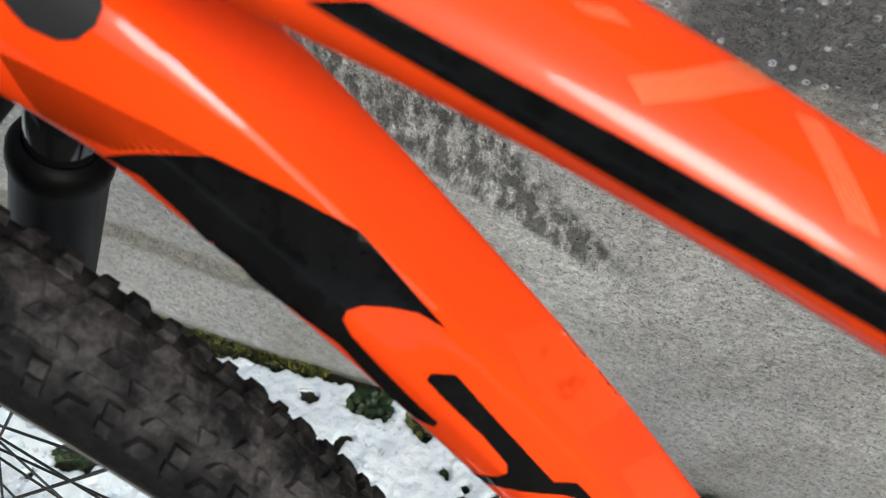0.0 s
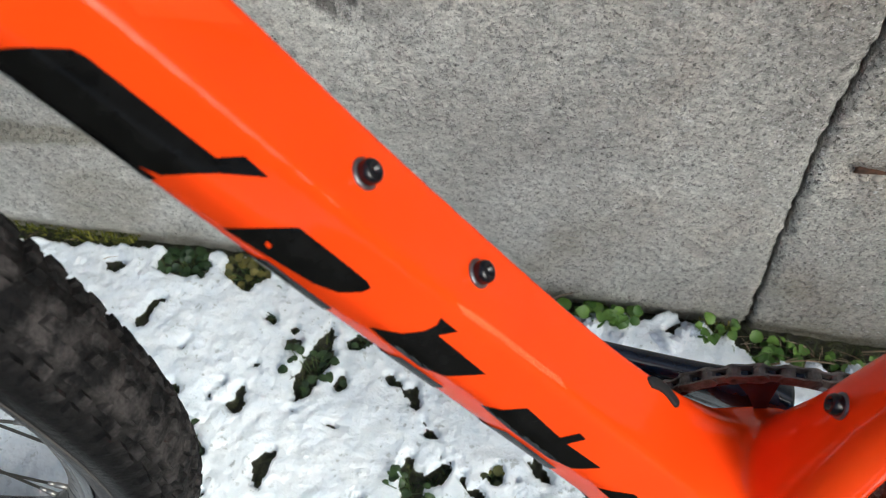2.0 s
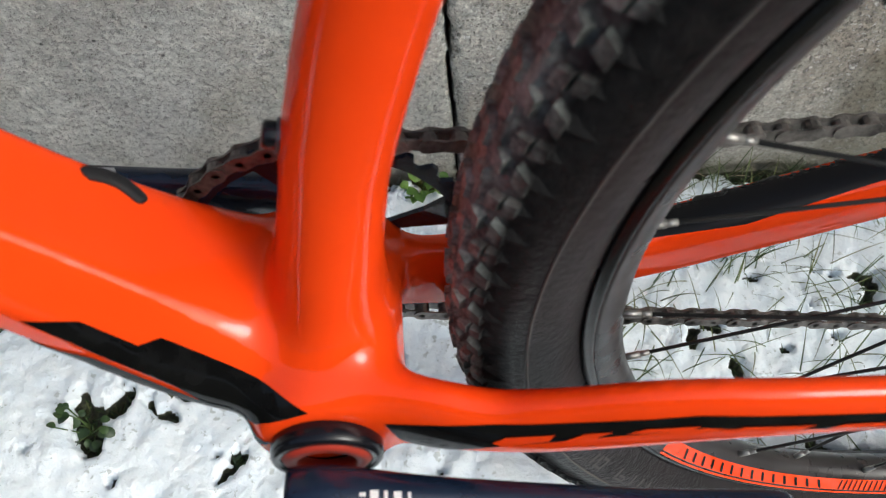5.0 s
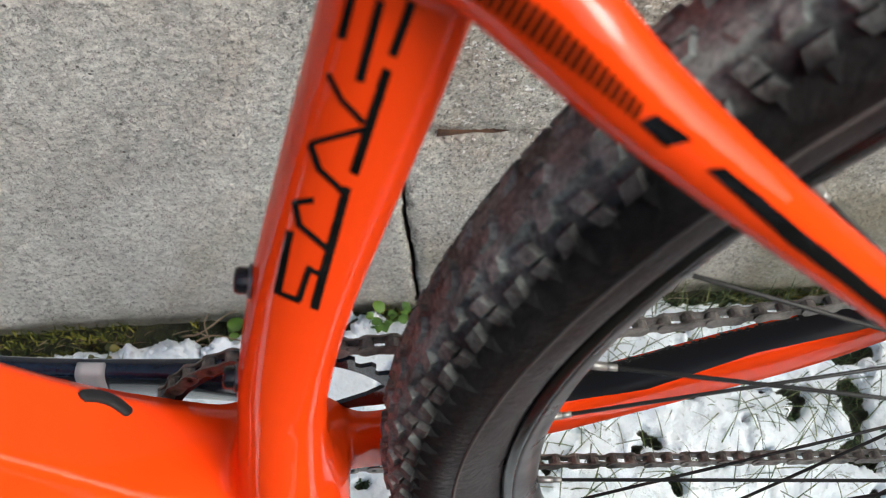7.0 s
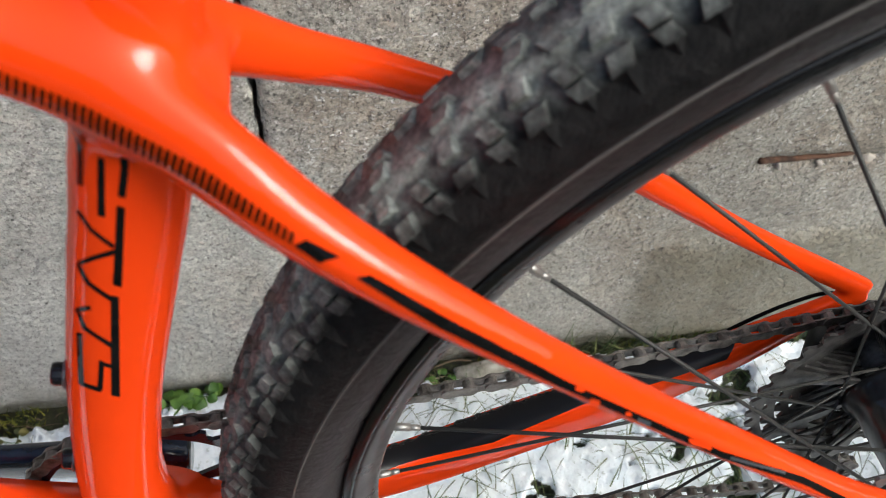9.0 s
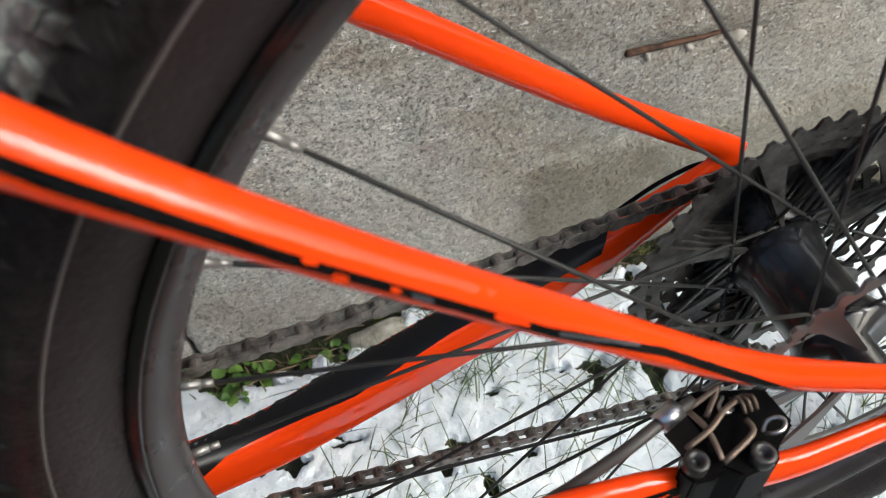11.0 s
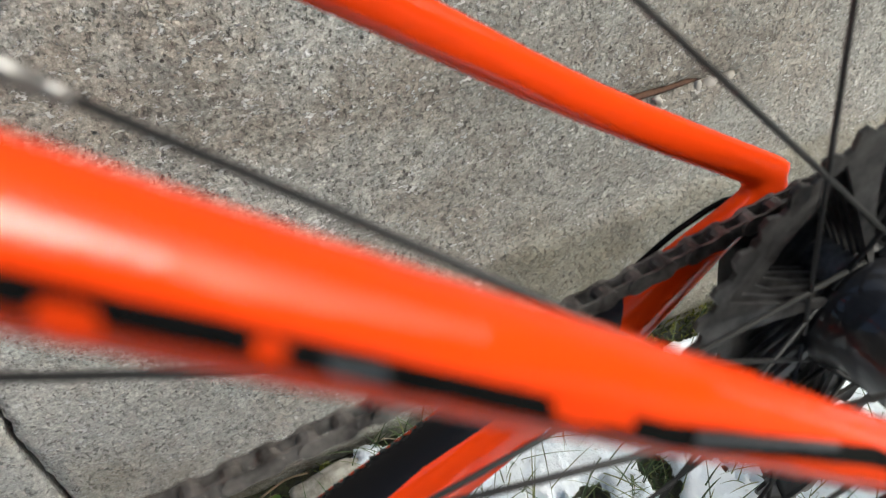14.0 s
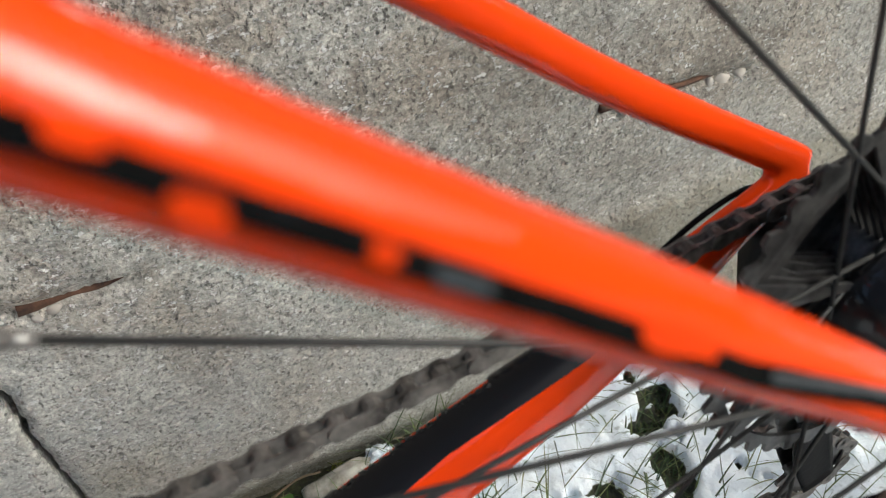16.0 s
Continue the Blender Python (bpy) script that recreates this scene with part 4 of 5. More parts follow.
crank_r = crank_arm((0, 0.066, 0.309), (-0.168, 0.076, 0.322), "crank_arm", "black crank arm with a grey printed band")
crank_l = crank_arm((0, -0.076, 0.314), (0.168, -0.086, 0.298), "crank_arm", "glossy black crank arm")
for k, (w, d) in enumerate(((0.0022, 0.0012), (0.0030, 0.0034), (0.0012, 0.0034), (0.0028, 0.0034), (0.0012, 0.0034))):  # small plain marks
    x = 0.0125 + 0.0042 * k
    bm = bmesh.new()
    box_bm(bm, Matrix.Translation((x, -0.0795 - 0.06 * (x - 0.0125), 0.3296 - 0.165 * (x - 0.0125))) @ Matrix.Rotation(0.16, 4, "Y") @ Matrix.Diagonal((w, d, 0.0012, 1)))
    part("printed_bar", bm, WHITEPRINT, crank_l, "plain white printed bar", False)
bm = bmesh.new()
loft(bm, [(-0.096, 0.0672, 0.3240, 0.0052, 0.0108), (-0.102, 0.0675, 0.3245, 0.0052, 0.0108), (-0.109, 0.0680, 0.3250, 0.0052, 0.0108)], ring_profile(16, 3.2), n=2)
part("printed_band", bm, GREYPRINT, crank_r, "pale grey printed band")


def sprocket(bm, c, r, y0, y1, teeth, r_in, arms=0):
    """A toothed ring in one piece; between its arms the plate is cut out."""
    n = teeth * 4
    prof = [0.0, 0.0, 1.0, 1.0]
    rim = r - 0.0078
    out, mid, inn = [], [], []
    for y in (y0, y1):
        o, m, q = [], [], []
        for k in range(n):
            a = 2 * math.pi * k / n
            ca, sa = math.cos(a), math.sin(a)
            ro = r - 0.0045 * prof[k % 4]
            o.append(bm.verts.new((c[0] + ro * ca, y, c[2] + ro * sa)))
            m.append(bm.verts.new((c[0] + rim * ca, y, c[2] + rim * sa)))
            ri = r_in
            if arms:
                w = abs(((a * arms / (2 * math.pi) + 0.3) % 1.0) - 0.5)
                ri = 0.016 if w < 0.06 else min(rim - 0.001, 0.016 + (w - 0.06) / 0.03 * (rim - 0.017))
            q.append(bm.verts.new((c[0] + ri * ca, y, c[2] + ri * sa)))
        out.append(o), mid.append(m), inn.append(q)
    for k in range(n):
        j = (k + 1) % n
        bm.faces.new((out[0][k], out[0][j], out[1][j], out[1][k]))
        bm.faces.new((inn[0][j], inn[0][k], inn[1][k], inn[1][j]))
        for a, b in ((out, mid), (mid, inn)):
            bm.faces.new((a[0][j], a[0][k], b[0][k], b[0][j]))
            bm.faces.new((a[1][k], a[1][j], b[1][j], b[1][k]))


CHAIN_Y = 0.042
bm = bmesh.new()
sprocket(bm, BB, 0.066, CHAIN_Y - 0.0012, CHAIN_Y + 0.0012, 32, 0.052, 4)
part("chainring", bm, CRANK, bicycle, "black single chainring", False)
cassette = new("cassette")
cassette.parent = bicycle
tagged(cassette, "dirty dark steel sprocket cassette")
COGS = [42, 37, 32, 28, 25, 22, 19, 17, 15, 13, 11]
for k, t in enumerate(COGS):
    r = t * 0.0127 / (2 * math.pi) + 0.003
    bm = bmesh.new()
    y = 0.021 + k * 0.0037
    sprocket(bm, AXLE_R, r, y, y + 0.0018, t, 0.0145, 7 if t > 20 else 0)
    part("sprocket", bm, DARKSTEEL, cassette, "", False)
bm = bmesh.new()
lathe(bm, [(0.008, 0.02), (0.0175, 0.02), (0.0175, 0.062), (0.008, 0.062)], AXLE_R, n=32)
part("freehub_body", bm, DARKSTEEL, cassette)
for s in (-1, 1):
    bm = bmesh.new()
    rod(bm, (AXLE_R[0], 0.060 * s, AXLE_R[2]), (AXLE_R[0], 0.080 * s, AXLE_R[2]), 0.0075, 16)
    part("axle_end", bm, BOLT, bicycle)

# chain: a closed loop of rollers and side plates
COG_R = 0.024
pulley = [(0.428, 0.262, 0.022), (0.452, 0.205, 0.022)]


def chain_path():
    """Points round the chain's loop with even steps of one pitch."""
    pts = []
    r = 0.0655
    for a in np.linspace(-98, -270, 60):
        pts.append((BB[0] + r * math.cos(radians(a)), CHAIN_Y, BB[2] + r * math.sin(radians(a))))
    for x, y, z in ((0.06, 0.0475, 0.3725), (0.12, 0.051, 0.3655), (0.18, 0.0535, 0.3635), (0.24, 0.0555, 0.3655), (0.30, 0.0575, 0.3700), (0.36, 0.0585, 0.3765)):
        pts.append((x, y, z))
    for a in np.linspace(104, -55, 60):
        pts.append((AXLE_R[0] + COG_R * math.cos(radians(a)), 0.0585, AXLE_R[2] + COG_R * math.sin(radians(a))))
    (px, pz, pr), (qx, qz, qr) = pulley
    for a in np.linspace(60, 200, 30):
        pts.append((px + pr * math.cos(radians(a)), CHAIN_Y, pz + pr * math.sin(radians(a))))
    for a in np.linspace(20, -110, 30):
        pts.append((qx + qr * math.cos(radians(a)), CHAIN_Y, qz + qr * math.sin(radians(a))))
    pts.append(pts[0])
    pts = [Vector(p) for p in pts]
    length = sum((b - a).length for a, b in zip(pts, pts[1:]))
    n = 2 * round(length / 0.0127 / 2)
    step, out, need = length / n, [], 0.0
    for a, b in zip(pts, pts[1:]):
        seg = (b - a).length
        while need < seg and len(out) < n:
            out.append(a.lerp(b, need / seg))
            need += step
        need -= seg
    return out


def plate(bm, p, q, y, h, t):
    """A figure-eight side plate between two pins."""
    d = (q - p).normalized()
    u = Vector((-d.z, 0, d.x))
    shape = []
    for k in range(7):
        a = math.pi / 2 + math.pi * k / 6
        shape.append(p + d * (h * math.cos(a)) + u * (h * math.sin(a)))
    shape.append(p.lerp(q, 0.5) - u * (h * 0.72))
    for k in range(7):
        a = -math.pi / 2 + math.pi * k / 6
        shape.append(q + d * (h * math.cos(a)) + u * (h * math.sin(a)))
    shape.append(p.lerp(q, 0.5) + u * (h * 0.72))
    rows = [[bm.verts.new(v + Vector((0, y + s * t, 0))) for v in shape] for s in (-1, 1)]
    n = len(shape)
    for k in range(n):
        bm.faces.new((rows[0][k], rows[0][(k + 1) % n], rows[1][(k + 1) % n], rows[1][k]))
    bm.faces.new(rows[0][::-1])
    bm.faces.new(rows[1])


chain = new("chain")
chain.parent = bicycle
tagged(chain, "worn grey steel bicycle chain")
pins = chain_path()
for k in range(len(pins)):
    p, q = pins[k], pins[(k + 1) % len(pins)]
    bm = bmesh.new()
    w = 0.0031 if k % 2 else 0.0022
    for s in (-1, 1):
        plate(bm, p, q, s * w, 0.0042 if k % 2 else 0.0040, 0.0005)
    rod(bm, p - Vector((0, 0.0036, 0)), p + Vector((0, 0.0036, 0)), 0.0017, 8)
    rod(bm, p - Vector((0, 0.0016, 0)), p + Vector((0, 0.0016, 0)), 0.0038, 10)
    part("chain_link", bm, CHAINSTEEL, chain, "", False)

# rear derailleur with its two pulleys
mech = new("rear_derailleur")
mech.parent = bicycle
tagged(mech, "black rear derailleur")
for x, z, r in pulley:
    bm = bmesh.new()
    sprocket(bm, (x, 0, z), r + 0.002, CHAIN_Y - 0.001, CHAIN_Y + 0.001, 12, 0.005, 0)
    part("pulley", bm, DARKSTEEL, mech, "", False)
for y in (CHAIN_Y - 0.006, CHAIN_Y + 0.006):
    bm = bmesh.new()
    loft(bm, [(pulley[0][0], y, pulley[0][1] + 0.01, 0.0012, 0.010), (0.437, y, 0.235, 0.0012, 0.012), (pulley[1][0], y, pulley[1][1] - 0.008, 0.0012, 0.010)], ring_profile(10, 3), (1, 0, 0), 5)
    part("cage_plate", bm, FORKBLACK, mech)
bm = bmesh.new()
loft(bm, [(0.432, 0.085, 0.345, 0.012, 0.012), (0.438, 0.088, 0.31, 0.013, 0.012), (0.432, 0.07, 0.275, 0.012, 0.012), (0.43, 0.052, 0.262, 0.010, 0.010)], ring_profile(12, 3), (1, 0, 0), 5)
part("body", bm, FORKBLACK, mech)
bm = bmesh.new()
loft(bm, [(0.29, 0.076, 0.318, 0.0013, 0.0013), (0.338, 0.081, 0.336, 0.0013, 0.0013), (0.364, 0.083, 0.351, 0.0013, 0.0013), (0.390, 0.084, 0.364, 0.0013, 0.0013), (0.42, 0.088, 0.363, 0.0013, 0.0013), (0.448, 0.091, 0.335, 0.0013, 0.0013), (0.445, 0.09, 0.31, 0.0013, 0.0013)], ring_profile(8), n=8)
part("gear_cable", bm, FORKBLACK, bicycle, "black gear cable housing")
bm = bmesh.new()
loft(bm, [(0.295, 0.073, 0.317, 0.0010, 0.0010), (0.342, 0.078, 0.334, 0.0010, 0.0010), (0.367, 0.080, 0.347, 0.0010, 0.0010), (0.392, 0.081, 0.359, 0.0010, 0.0010), (0.42, 0.086, 0.358, 0.0010, 0.0010)], ring_profile(8), n=8)
part("cable_tie", bm, FORKBLACK, bicycle, "thin black cable beside the gear housing")

# rear brake: rotor, caliper and hose
bm = bmesh.new()
sprocket(bm, AXLE_R, 0.080, -0.0505, -0.0487, 44, 0.066, 6)
part("brake_rotor", bm, ROTOR, bicycle, "steel brake rotor", False)
caliper = new("brake_caliper")
caliper.parent = bicycle
tagged(caliper, "black hydraulic brake caliper")
bm = bmesh.new()
outline = [(0.319, -0.046), (0.321, -0.055), (0.3225, -0.066), (0.311, -0.0685), (0.305, -0.075), (0.308, -0.082), (0.318, -0.083), (0.322, -0.080), (0.328, -0.086), (0.345, -0.085), (0.348, -0.079), (0.360, -0.072), (0.358, -0.054), (0.330, -0.045)]
base = bm.faces.new([bm.verts.new((x, y, 0.350)) for x, y in outline])
up = bmesh.ops.extrude_face_region(bm, geom=[base])
bmesh.ops.translate(bm, vec=(0, 0, 0.030), verts=[v for v in up["geom"] if isinstance(v, bmesh.types.BMVert)])
bmesh.ops.bevel(bm, geom=bm.edges[:], offset=0.0012, segments=2, affect="EDGES")
part("body", bm, FORKBLACK, caliper, "", False)
for pts in ([(0.3195, -0.0530, 0.381), (0.334, -0.0500, 0.385), (0.336, -0.0500, 0.385), (0.326, -0.0590, 0.383)], [(0.321, -0.0540, 0.382), (0.323, -0.0650, 0.384), (0.322, -0.0780, 0.383)],
            [(0.312, -0.0680, 0.381), (0.324, -0.0650, 0.385), (0.333, -0.0600, 0.386), (0.344, -0.0560, 0.384)], [(0.322, -0.0790, 0.383), (0.338, -0.0730, 0.386), (0.340, -0.0660, 0.384)]):
    bm = bmesh.new()
    loft(bm, [(*p, 0.0013, 0.0010) for p in pts], ring_profile(8, 3), n=4)
    part("pad_spring", bm, BRASS, caliper, "bent brownish steel pad spring")
for k in range(3):
    bm = bmesh.new()
    x = 0.3405 + 0.0028 * k
    loft(bm, [(x, -0.0545, 0.381, 0.0009, 0.0012), (x + 0.0012, -0.0585, 0.3855, 0.0009, 0.0012), (x + 0.0018, -0.0625, 0.382, 0.0009, 0.0012)], ring_profile(8), n=4)
    part("pad_backing", bm, BRASS, caliper, "brownish pad backing edge")
bm = bmesh.new()
loft(bm, [(0.337, -0.0530, 0.383, 0.0009, 0.0009), (0.332, -0.0580, 0.385, 0.0009, 0.0009), (0.334, -0.0610, 0.385, 0.0009, 0.0009), (0.338, -0.0595, 0.383, 0.0009, 0.0009)], ring_profile(8), n=5)
part("retaining_hook", bm, STEEL, caliper, "pale steel retaining hook")
bm = bmesh.new()
loft(bm, [(0.3435, -0.0735, 0.383, 0.0009, 0.0009), (0.3450, -0.0765, 0.388, 0.0009, 0.0009), (0.3490, -0.0765, 0.389, 0.0009, 0.0009), (0.3515, -0.0735, 0.389, 0.0009, 0.0009), (0.3500, -0.0708, 0.388, 0.0009, 0.0009), (0.3465, -0.0702, 0.386, 0.0009, 0.0009), (0.3440, -0.0722, 0.382, 0.0009, 0.0009)], ring_profile(8), n=5)
part("pad_clip", bm, NUT, caliper, "bright steel pad retaining clip")
for x, y in ((0.3115, -0.0755), (0.338, -0.0815)):
    bm = bmesh.new()
    turn_profile(bm, [(0.0, 0.0), (0.0048, 0.0), (0.0052, 0.001), (0.0052, 0.006), (0.0046, 0.0068), (0.0026, 0.0068), (0.0024, 0.0035), (0.0, 0.0035)], Matrix.Translation((x, y, 0.379)), 18)
    part("bolt", bm, DARKSTEEL, caliper, "dark steel fixing bolt")
bm = bmesh.new()
rod(bm, (0.3165, -0.0520, 0.3845), (0.3068, -0.0550, 0.3825), 0.0052, 6)
part("hose_nut", bm, NUT, caliper, "bright steel hose nut")
bm = bmesh.new()
loft(bm, [(0.325, -0.0500, 0.382, 0.0028, 0.0028), (0.3068, -0.0550, 0.3825, 0.0028, 0.0028), (0.285, -0.0605, 0.378, 0.0028, 0.0028), (0.25, -0.0625, 0.360, 0.0028, 0.0028), (0.20, -0.0600, 0.335, 0.0028, 0.0028), (0.12, -0.055, 0.312, 0.0028, 0.0028), (0.03, -0.042, 0.300, 0.0028, 0.0028)], ring_profile(10), n=8)
part("brake_hose", bm, HOSE, bicycle, "grey-brown hydraulic brake hose")

# ---- painted graphics on the frame ----
AIM = Vector((0, 0.62, -0.78))


def decal(name, pts, mat, label="", y0=-0.16, lift=0.0004, reach=0.5):
    """A thin painted shape, given by x and height across the line of AIM, laid on the frame's surface."""
    bm = bmesh.new()
    bm.faces.new([bm.verts.new((a, b, 0)) for a, b in pts])
    bmesh.ops.triangulate(bm, faces=bm.faces)
    for _ in range(6):
        long = [e for e in bm.edges if e.calc_length() > 0.0035]
        if not long:
            break
        bmesh.ops.subdivide_edges(bm, edges=long, cuts=1)
        bmesh.ops.triangulate(bm, faces=bm.faces)
    lost, found = [], []
    for v in bm.verts:
        o = Vector((v.co.x, 0.7857 * v.co.y, 0.6245 * v.co.y))
        o += AIM * ((y0 - o.y) / AIM.y)
        hit, p, nrm, _ = frame_ob.ray_cast(o, AIM)
        if hit and (p - o).length < reach:
            found.append((v.co.copy(), (p - o).length))
            v.co = p + nrm * lift
        else:
            lost.append((v, o))
    for v, o in lost:  # past the tube's outline: wrap onto its edge
        near = min(found, key=lambda q: (q[0] - v.co).length_squared)
        _, p, nrm, _ = frame_ob.closest_point_on_mesh(o + AIM * near[1])
        v.co = p + nrm * lift
    return part(name, bm, mat, frame_ob, label)


def along_line(pts, u):
    """A point at the share u of a line of points, evenly by its length."""
    p = [Vector(q) for q in pts]
    d = [(b - a).length for a, b in zip(p, p[1:])]
    u = max(0.0, min(1.0, u)) * sum(d)
    for a, b, l in zip(p, p[1:], d):
        if u <= l:
            return a.lerp(b, u / l)
        u -= l
    return p[-1]


def stripes(top, bottom, count, shift, fill, mat, label):
    """Slanting pinstripes between two lines."""
    for k in range(count):
        u, w = k / count, fill / count
        a, b = along_line(top, u), along_line(top, u + w)
        c, d = along_line(bottom, u + w + shift), along_line(bottom, u + shift)
        if (a - b).length > 1e-5 and (c - d).length > 1e-5:
            decal("pinstripe", [a, b, c, d], mat, label)


BLOCK = "black painted block of the down tube graphic"
for pts in ([(-0.3956, 0.446), (-0.3762, 0.4424), (-0.3602, 0.4383), (-0.3494, 0.4302), (-0.3332, 0.4178), (-0.3415, 0.4204), (-0.3491, 0.4198), (-0.3564, 0.418), (-0.36, 0.4155), (-0.3607, 0.4126), (-0.3583, 0.4085), (-0.3483, 0.3997), (-0.3372, 0.391), (-0.3302, 0.3862), (-0.3317, 0.3839), (-0.3383, 0.3848), (-0.3471, 0.39), (-0.3628, 0.404), (-0.3833, 0.4134), (-0.3982, 0.4202), (-0.4048, 0.4282), (-0.4149, 0.4356), (-0.4254, 0.4379)],
            [(-0.3348, 0.403), (-0.3278, 0.4046), (-0.3139, 0.3935), (-0.2898, 0.3749), (-0.2822, 0.3766), (-0.2733, 0.3701), (-0.2855, 0.3706), (-0.3026, 0.3678), (-0.3112, 0.3657), (-0.3185, 0.369), (-0.314, 0.3687), (-0.3082, 0.371), (-0.3053, 0.3745), (-0.3061, 0.3778), (-0.316, 0.3863), (-0.3291, 0.3953), (-0.3357, 0.4006)],
            [(-0.2967, 0.3519), (-0.2887, 0.3513), (-0.2663, 0.3549), (-0.2635, 0.3538), (-0.2357, 0.3327), (-0.2283, 0.3344), (-0.2223, 0.3291), (-0.2354, 0.3282), (-0.2524, 0.3254), (-0.2606, 0.3278), (-0.2762, 0.3388), (-0.2899, 0.3465)],
            [(-0.2384, 0.3113), (-0.2192, 0.3143), (-0.2144, 0.3149), (-0.2096, 0.3113), (-0.1942, 0.2993), (-0.193, 0.2968), (-0.1959, 0.295), (-0.2032, 0.2941), (-0.2116, 0.2963), (-0.2263, 0.3042)],
            [(-0.1937, 0.2817), (-0.1817, 0.2809), (-0.1748, 0.2825), (-0.1705, 0.2852), (-0.1695, 0.2882), (-0.163, 0.2833), (-0.1697, 0.2812), (-0.1511, 0.2664), (-0.1663, 0.2643), (-0.1759, 0.2667), (-0.1855, 0.274)],
            [(-0.1517, 0.2519), (-0.1429, 0.2508), (-0.1331, 0.2523), (-0.1176, 0.2388), (-0.1095, 0.2414), (-0.1064, 0.2385), (-0.1141, 0.2358), (-0.0969, 0.2242), (-0.1096, 0.2226), (-0.1205, 0.2267), (-0.1385, 0.24)],
            [(-0.0957, 0.2127), (-0.0788, 0.211), (-0.063, 0.1998), (-0.0553, 0.2019), (-0.0063, 0.1705), (-0.0274, 0.1639), (-0.039, 0.1645), (-0.0405, 0.1651), (-0.0549, 0.1815), (-0.0762, 0.1968)]):
    decal("graphic_block", pts, BLACKPAINT, BLOCK)
# black paint that runs on round the underside of the down tube
TUBE = [(-0.300, 0, 0.6255), (-0.199, 0, 0.4998), (-0.105, 0, 0.391), (-0.04, 0, 0.332), (-0.018, 0, 0.322)]
BELOW = Vector((-0.757, 0, -0.653))


def underside(x0, x1, ramp):
    """A painted band across the tube's lower side between two stations along it."""
    bm = bmesh.new()
    rows = []
    for i in range(33):
        x = x0 + (x1 - x0) * i / 32
        z = float(np.interp(x, [p[0] for p in TUBE], [p[2] for p in TUBE]))
        half = float(np.interp(x, [-0.2, -0.105, -0.04], [0.030, 0.032, 0.042]))
        start = 0.006 + 0.008 * max(0.0, 1.0 - i / ramp)
        row = []
        for k in range(5):  # round the lower edge of the near side
            o = Vector((x, -0.12, z)) + BELOW * (start + (0.018 - start) * k / 4)
            hit, p, nrm, _ = frame_ob.ray_cast(o, Vector((0, 1, 0)))
            row.append(bm.verts.new(p + nrm * 0.0006))
        for k in range(8):
            o = Vector((x, half * (-0.66 + 1.1 * k / 7), z)) + BELOW * 0.08
            hit, p, nrm, _ = frame_ob.ray_cast(o, -BELOW)
            row.append(bm.verts.new(p + nrm * 0.0006))
        rows.append(row)
    for p, q in zip(rows, rows[1:]):
        for k in range(12):
            bm.faces.new((p[k], q[k], q[k + 1], p[k + 1]))
    part("black_underside", bm, BLACKPAINT, frame_ob, "glossy black paint under the down tube")


for x0, x1, ramp in ((-0.284, -0.250, 6), (-0.226, -0.202, 6), (-0.182, -0.162, 6), (-0.141, -0.111, 6), (-0.088, -0.018, 6)):
    underside(x0, x1, ramp)
decal("graphic_dot", [(-0.2238 + 0.0010 * math.cos(k), 0.3084 + 0.0012 * math.sin(k)) for k in (0, 1, 2, 3, 4, 5)], ORANGE, "small orange dot", lift=0.0009)
stripes([(-0.4437, 0.4547), (-0.428, 0.4523), (-0.4115, 0.4492), (-0.3956, 0.4464)], [(-0.4556, 0.4453), (-0.4406, 0.4436), (-0.4299, 0.4416), (-0.4196, 0.4405)] + [(-0.3957, 0.446)], 26, 0.27, 0.55, DARKSTRIPE, "dark pinstripe")
decal("cable_port", [(-0.4403, 0.4659), (-0.4358, 0.4621), (-0.4291, 0.4612), (-0.4248, 0.4627), (-0.4212, 0.4667), (-0.4207, 0.4707), (-0.4225, 0.4749), (-0.432, 0.4759), (-0.4389, 0.4696)], PORT, "black rubber cable port", lift=0.0012)
bm = bmesh.new()
loft(bm, [(-0.0785, 0.0150, 0.3995, 0.0012, 0.0008), (-0.0772, 0.0160, 0.3988, 0.0028, 0.0018), (-0.0726, 0.0177, 0.3942, 0.0031, 0.0020), (-0.0677, 0.0174, 0.3895, 0.0031, 0.0020), (-0.0624, 0.0145, 0.3848, 0.0028, 0.0018), (-0.0612, 0.0136, 0.3838, 0.0012, 0.0008)], ring_profile(12, 2.6), (0.67, 0.1, 0.73), 4)
part("cable_port", bm, PORT, frame_ob, "black rubber cable plug")
decal("black_stripe", [(-0.3526, 0.482), (-0.3, 0.4722), (-0.26, 0.464), (-0.2176, 0.454), (-0.12, 0.43), (-0.0063, 0.4038), (0.0211, 0.3976), (0.0129, 0.3961), (-0.0073, 0.4005), (-0.12, 0.4245), (-0.2145, 0.4462), (-0.27, 0.4585), (-0.31, 0.4672), (-0.3644, 0.479)], BLACKPAINT, "long black stripe on the top tube")
for a, b, count in (([(-0.3024, 0.4836), (-0.2935, 0.4885), (-0.2779, 0.4998)], [(-0.298, 0.4794), (-0.2877, 0.4842), (-0.273, 0.4941)], 20), ([(-0.2678, 0.4893), (-0.2609, 0.4897)], [(-0.2524, 0.4699), (-0.2446, 0.4688)], 5), ([(-0.3175, 0.4949), (-0.3089, 0.4972)], [(-0.3135, 0.4933), (-0.3045, 0.4944)], 8), ([(-0.1645, 0.2942), (-0.1542, 0.288), (-0.1378, 0.2766), (-0.1225, 0.2662)], [(-0.1616, 0.29), (-0.1508, 0.2832), (-0.1331, 0.2708), (-0.1181, 0.2609)], 46)):
    stripes(a, b, count, 0.0, 0.34, PEACH, "fine pale peach stroke")
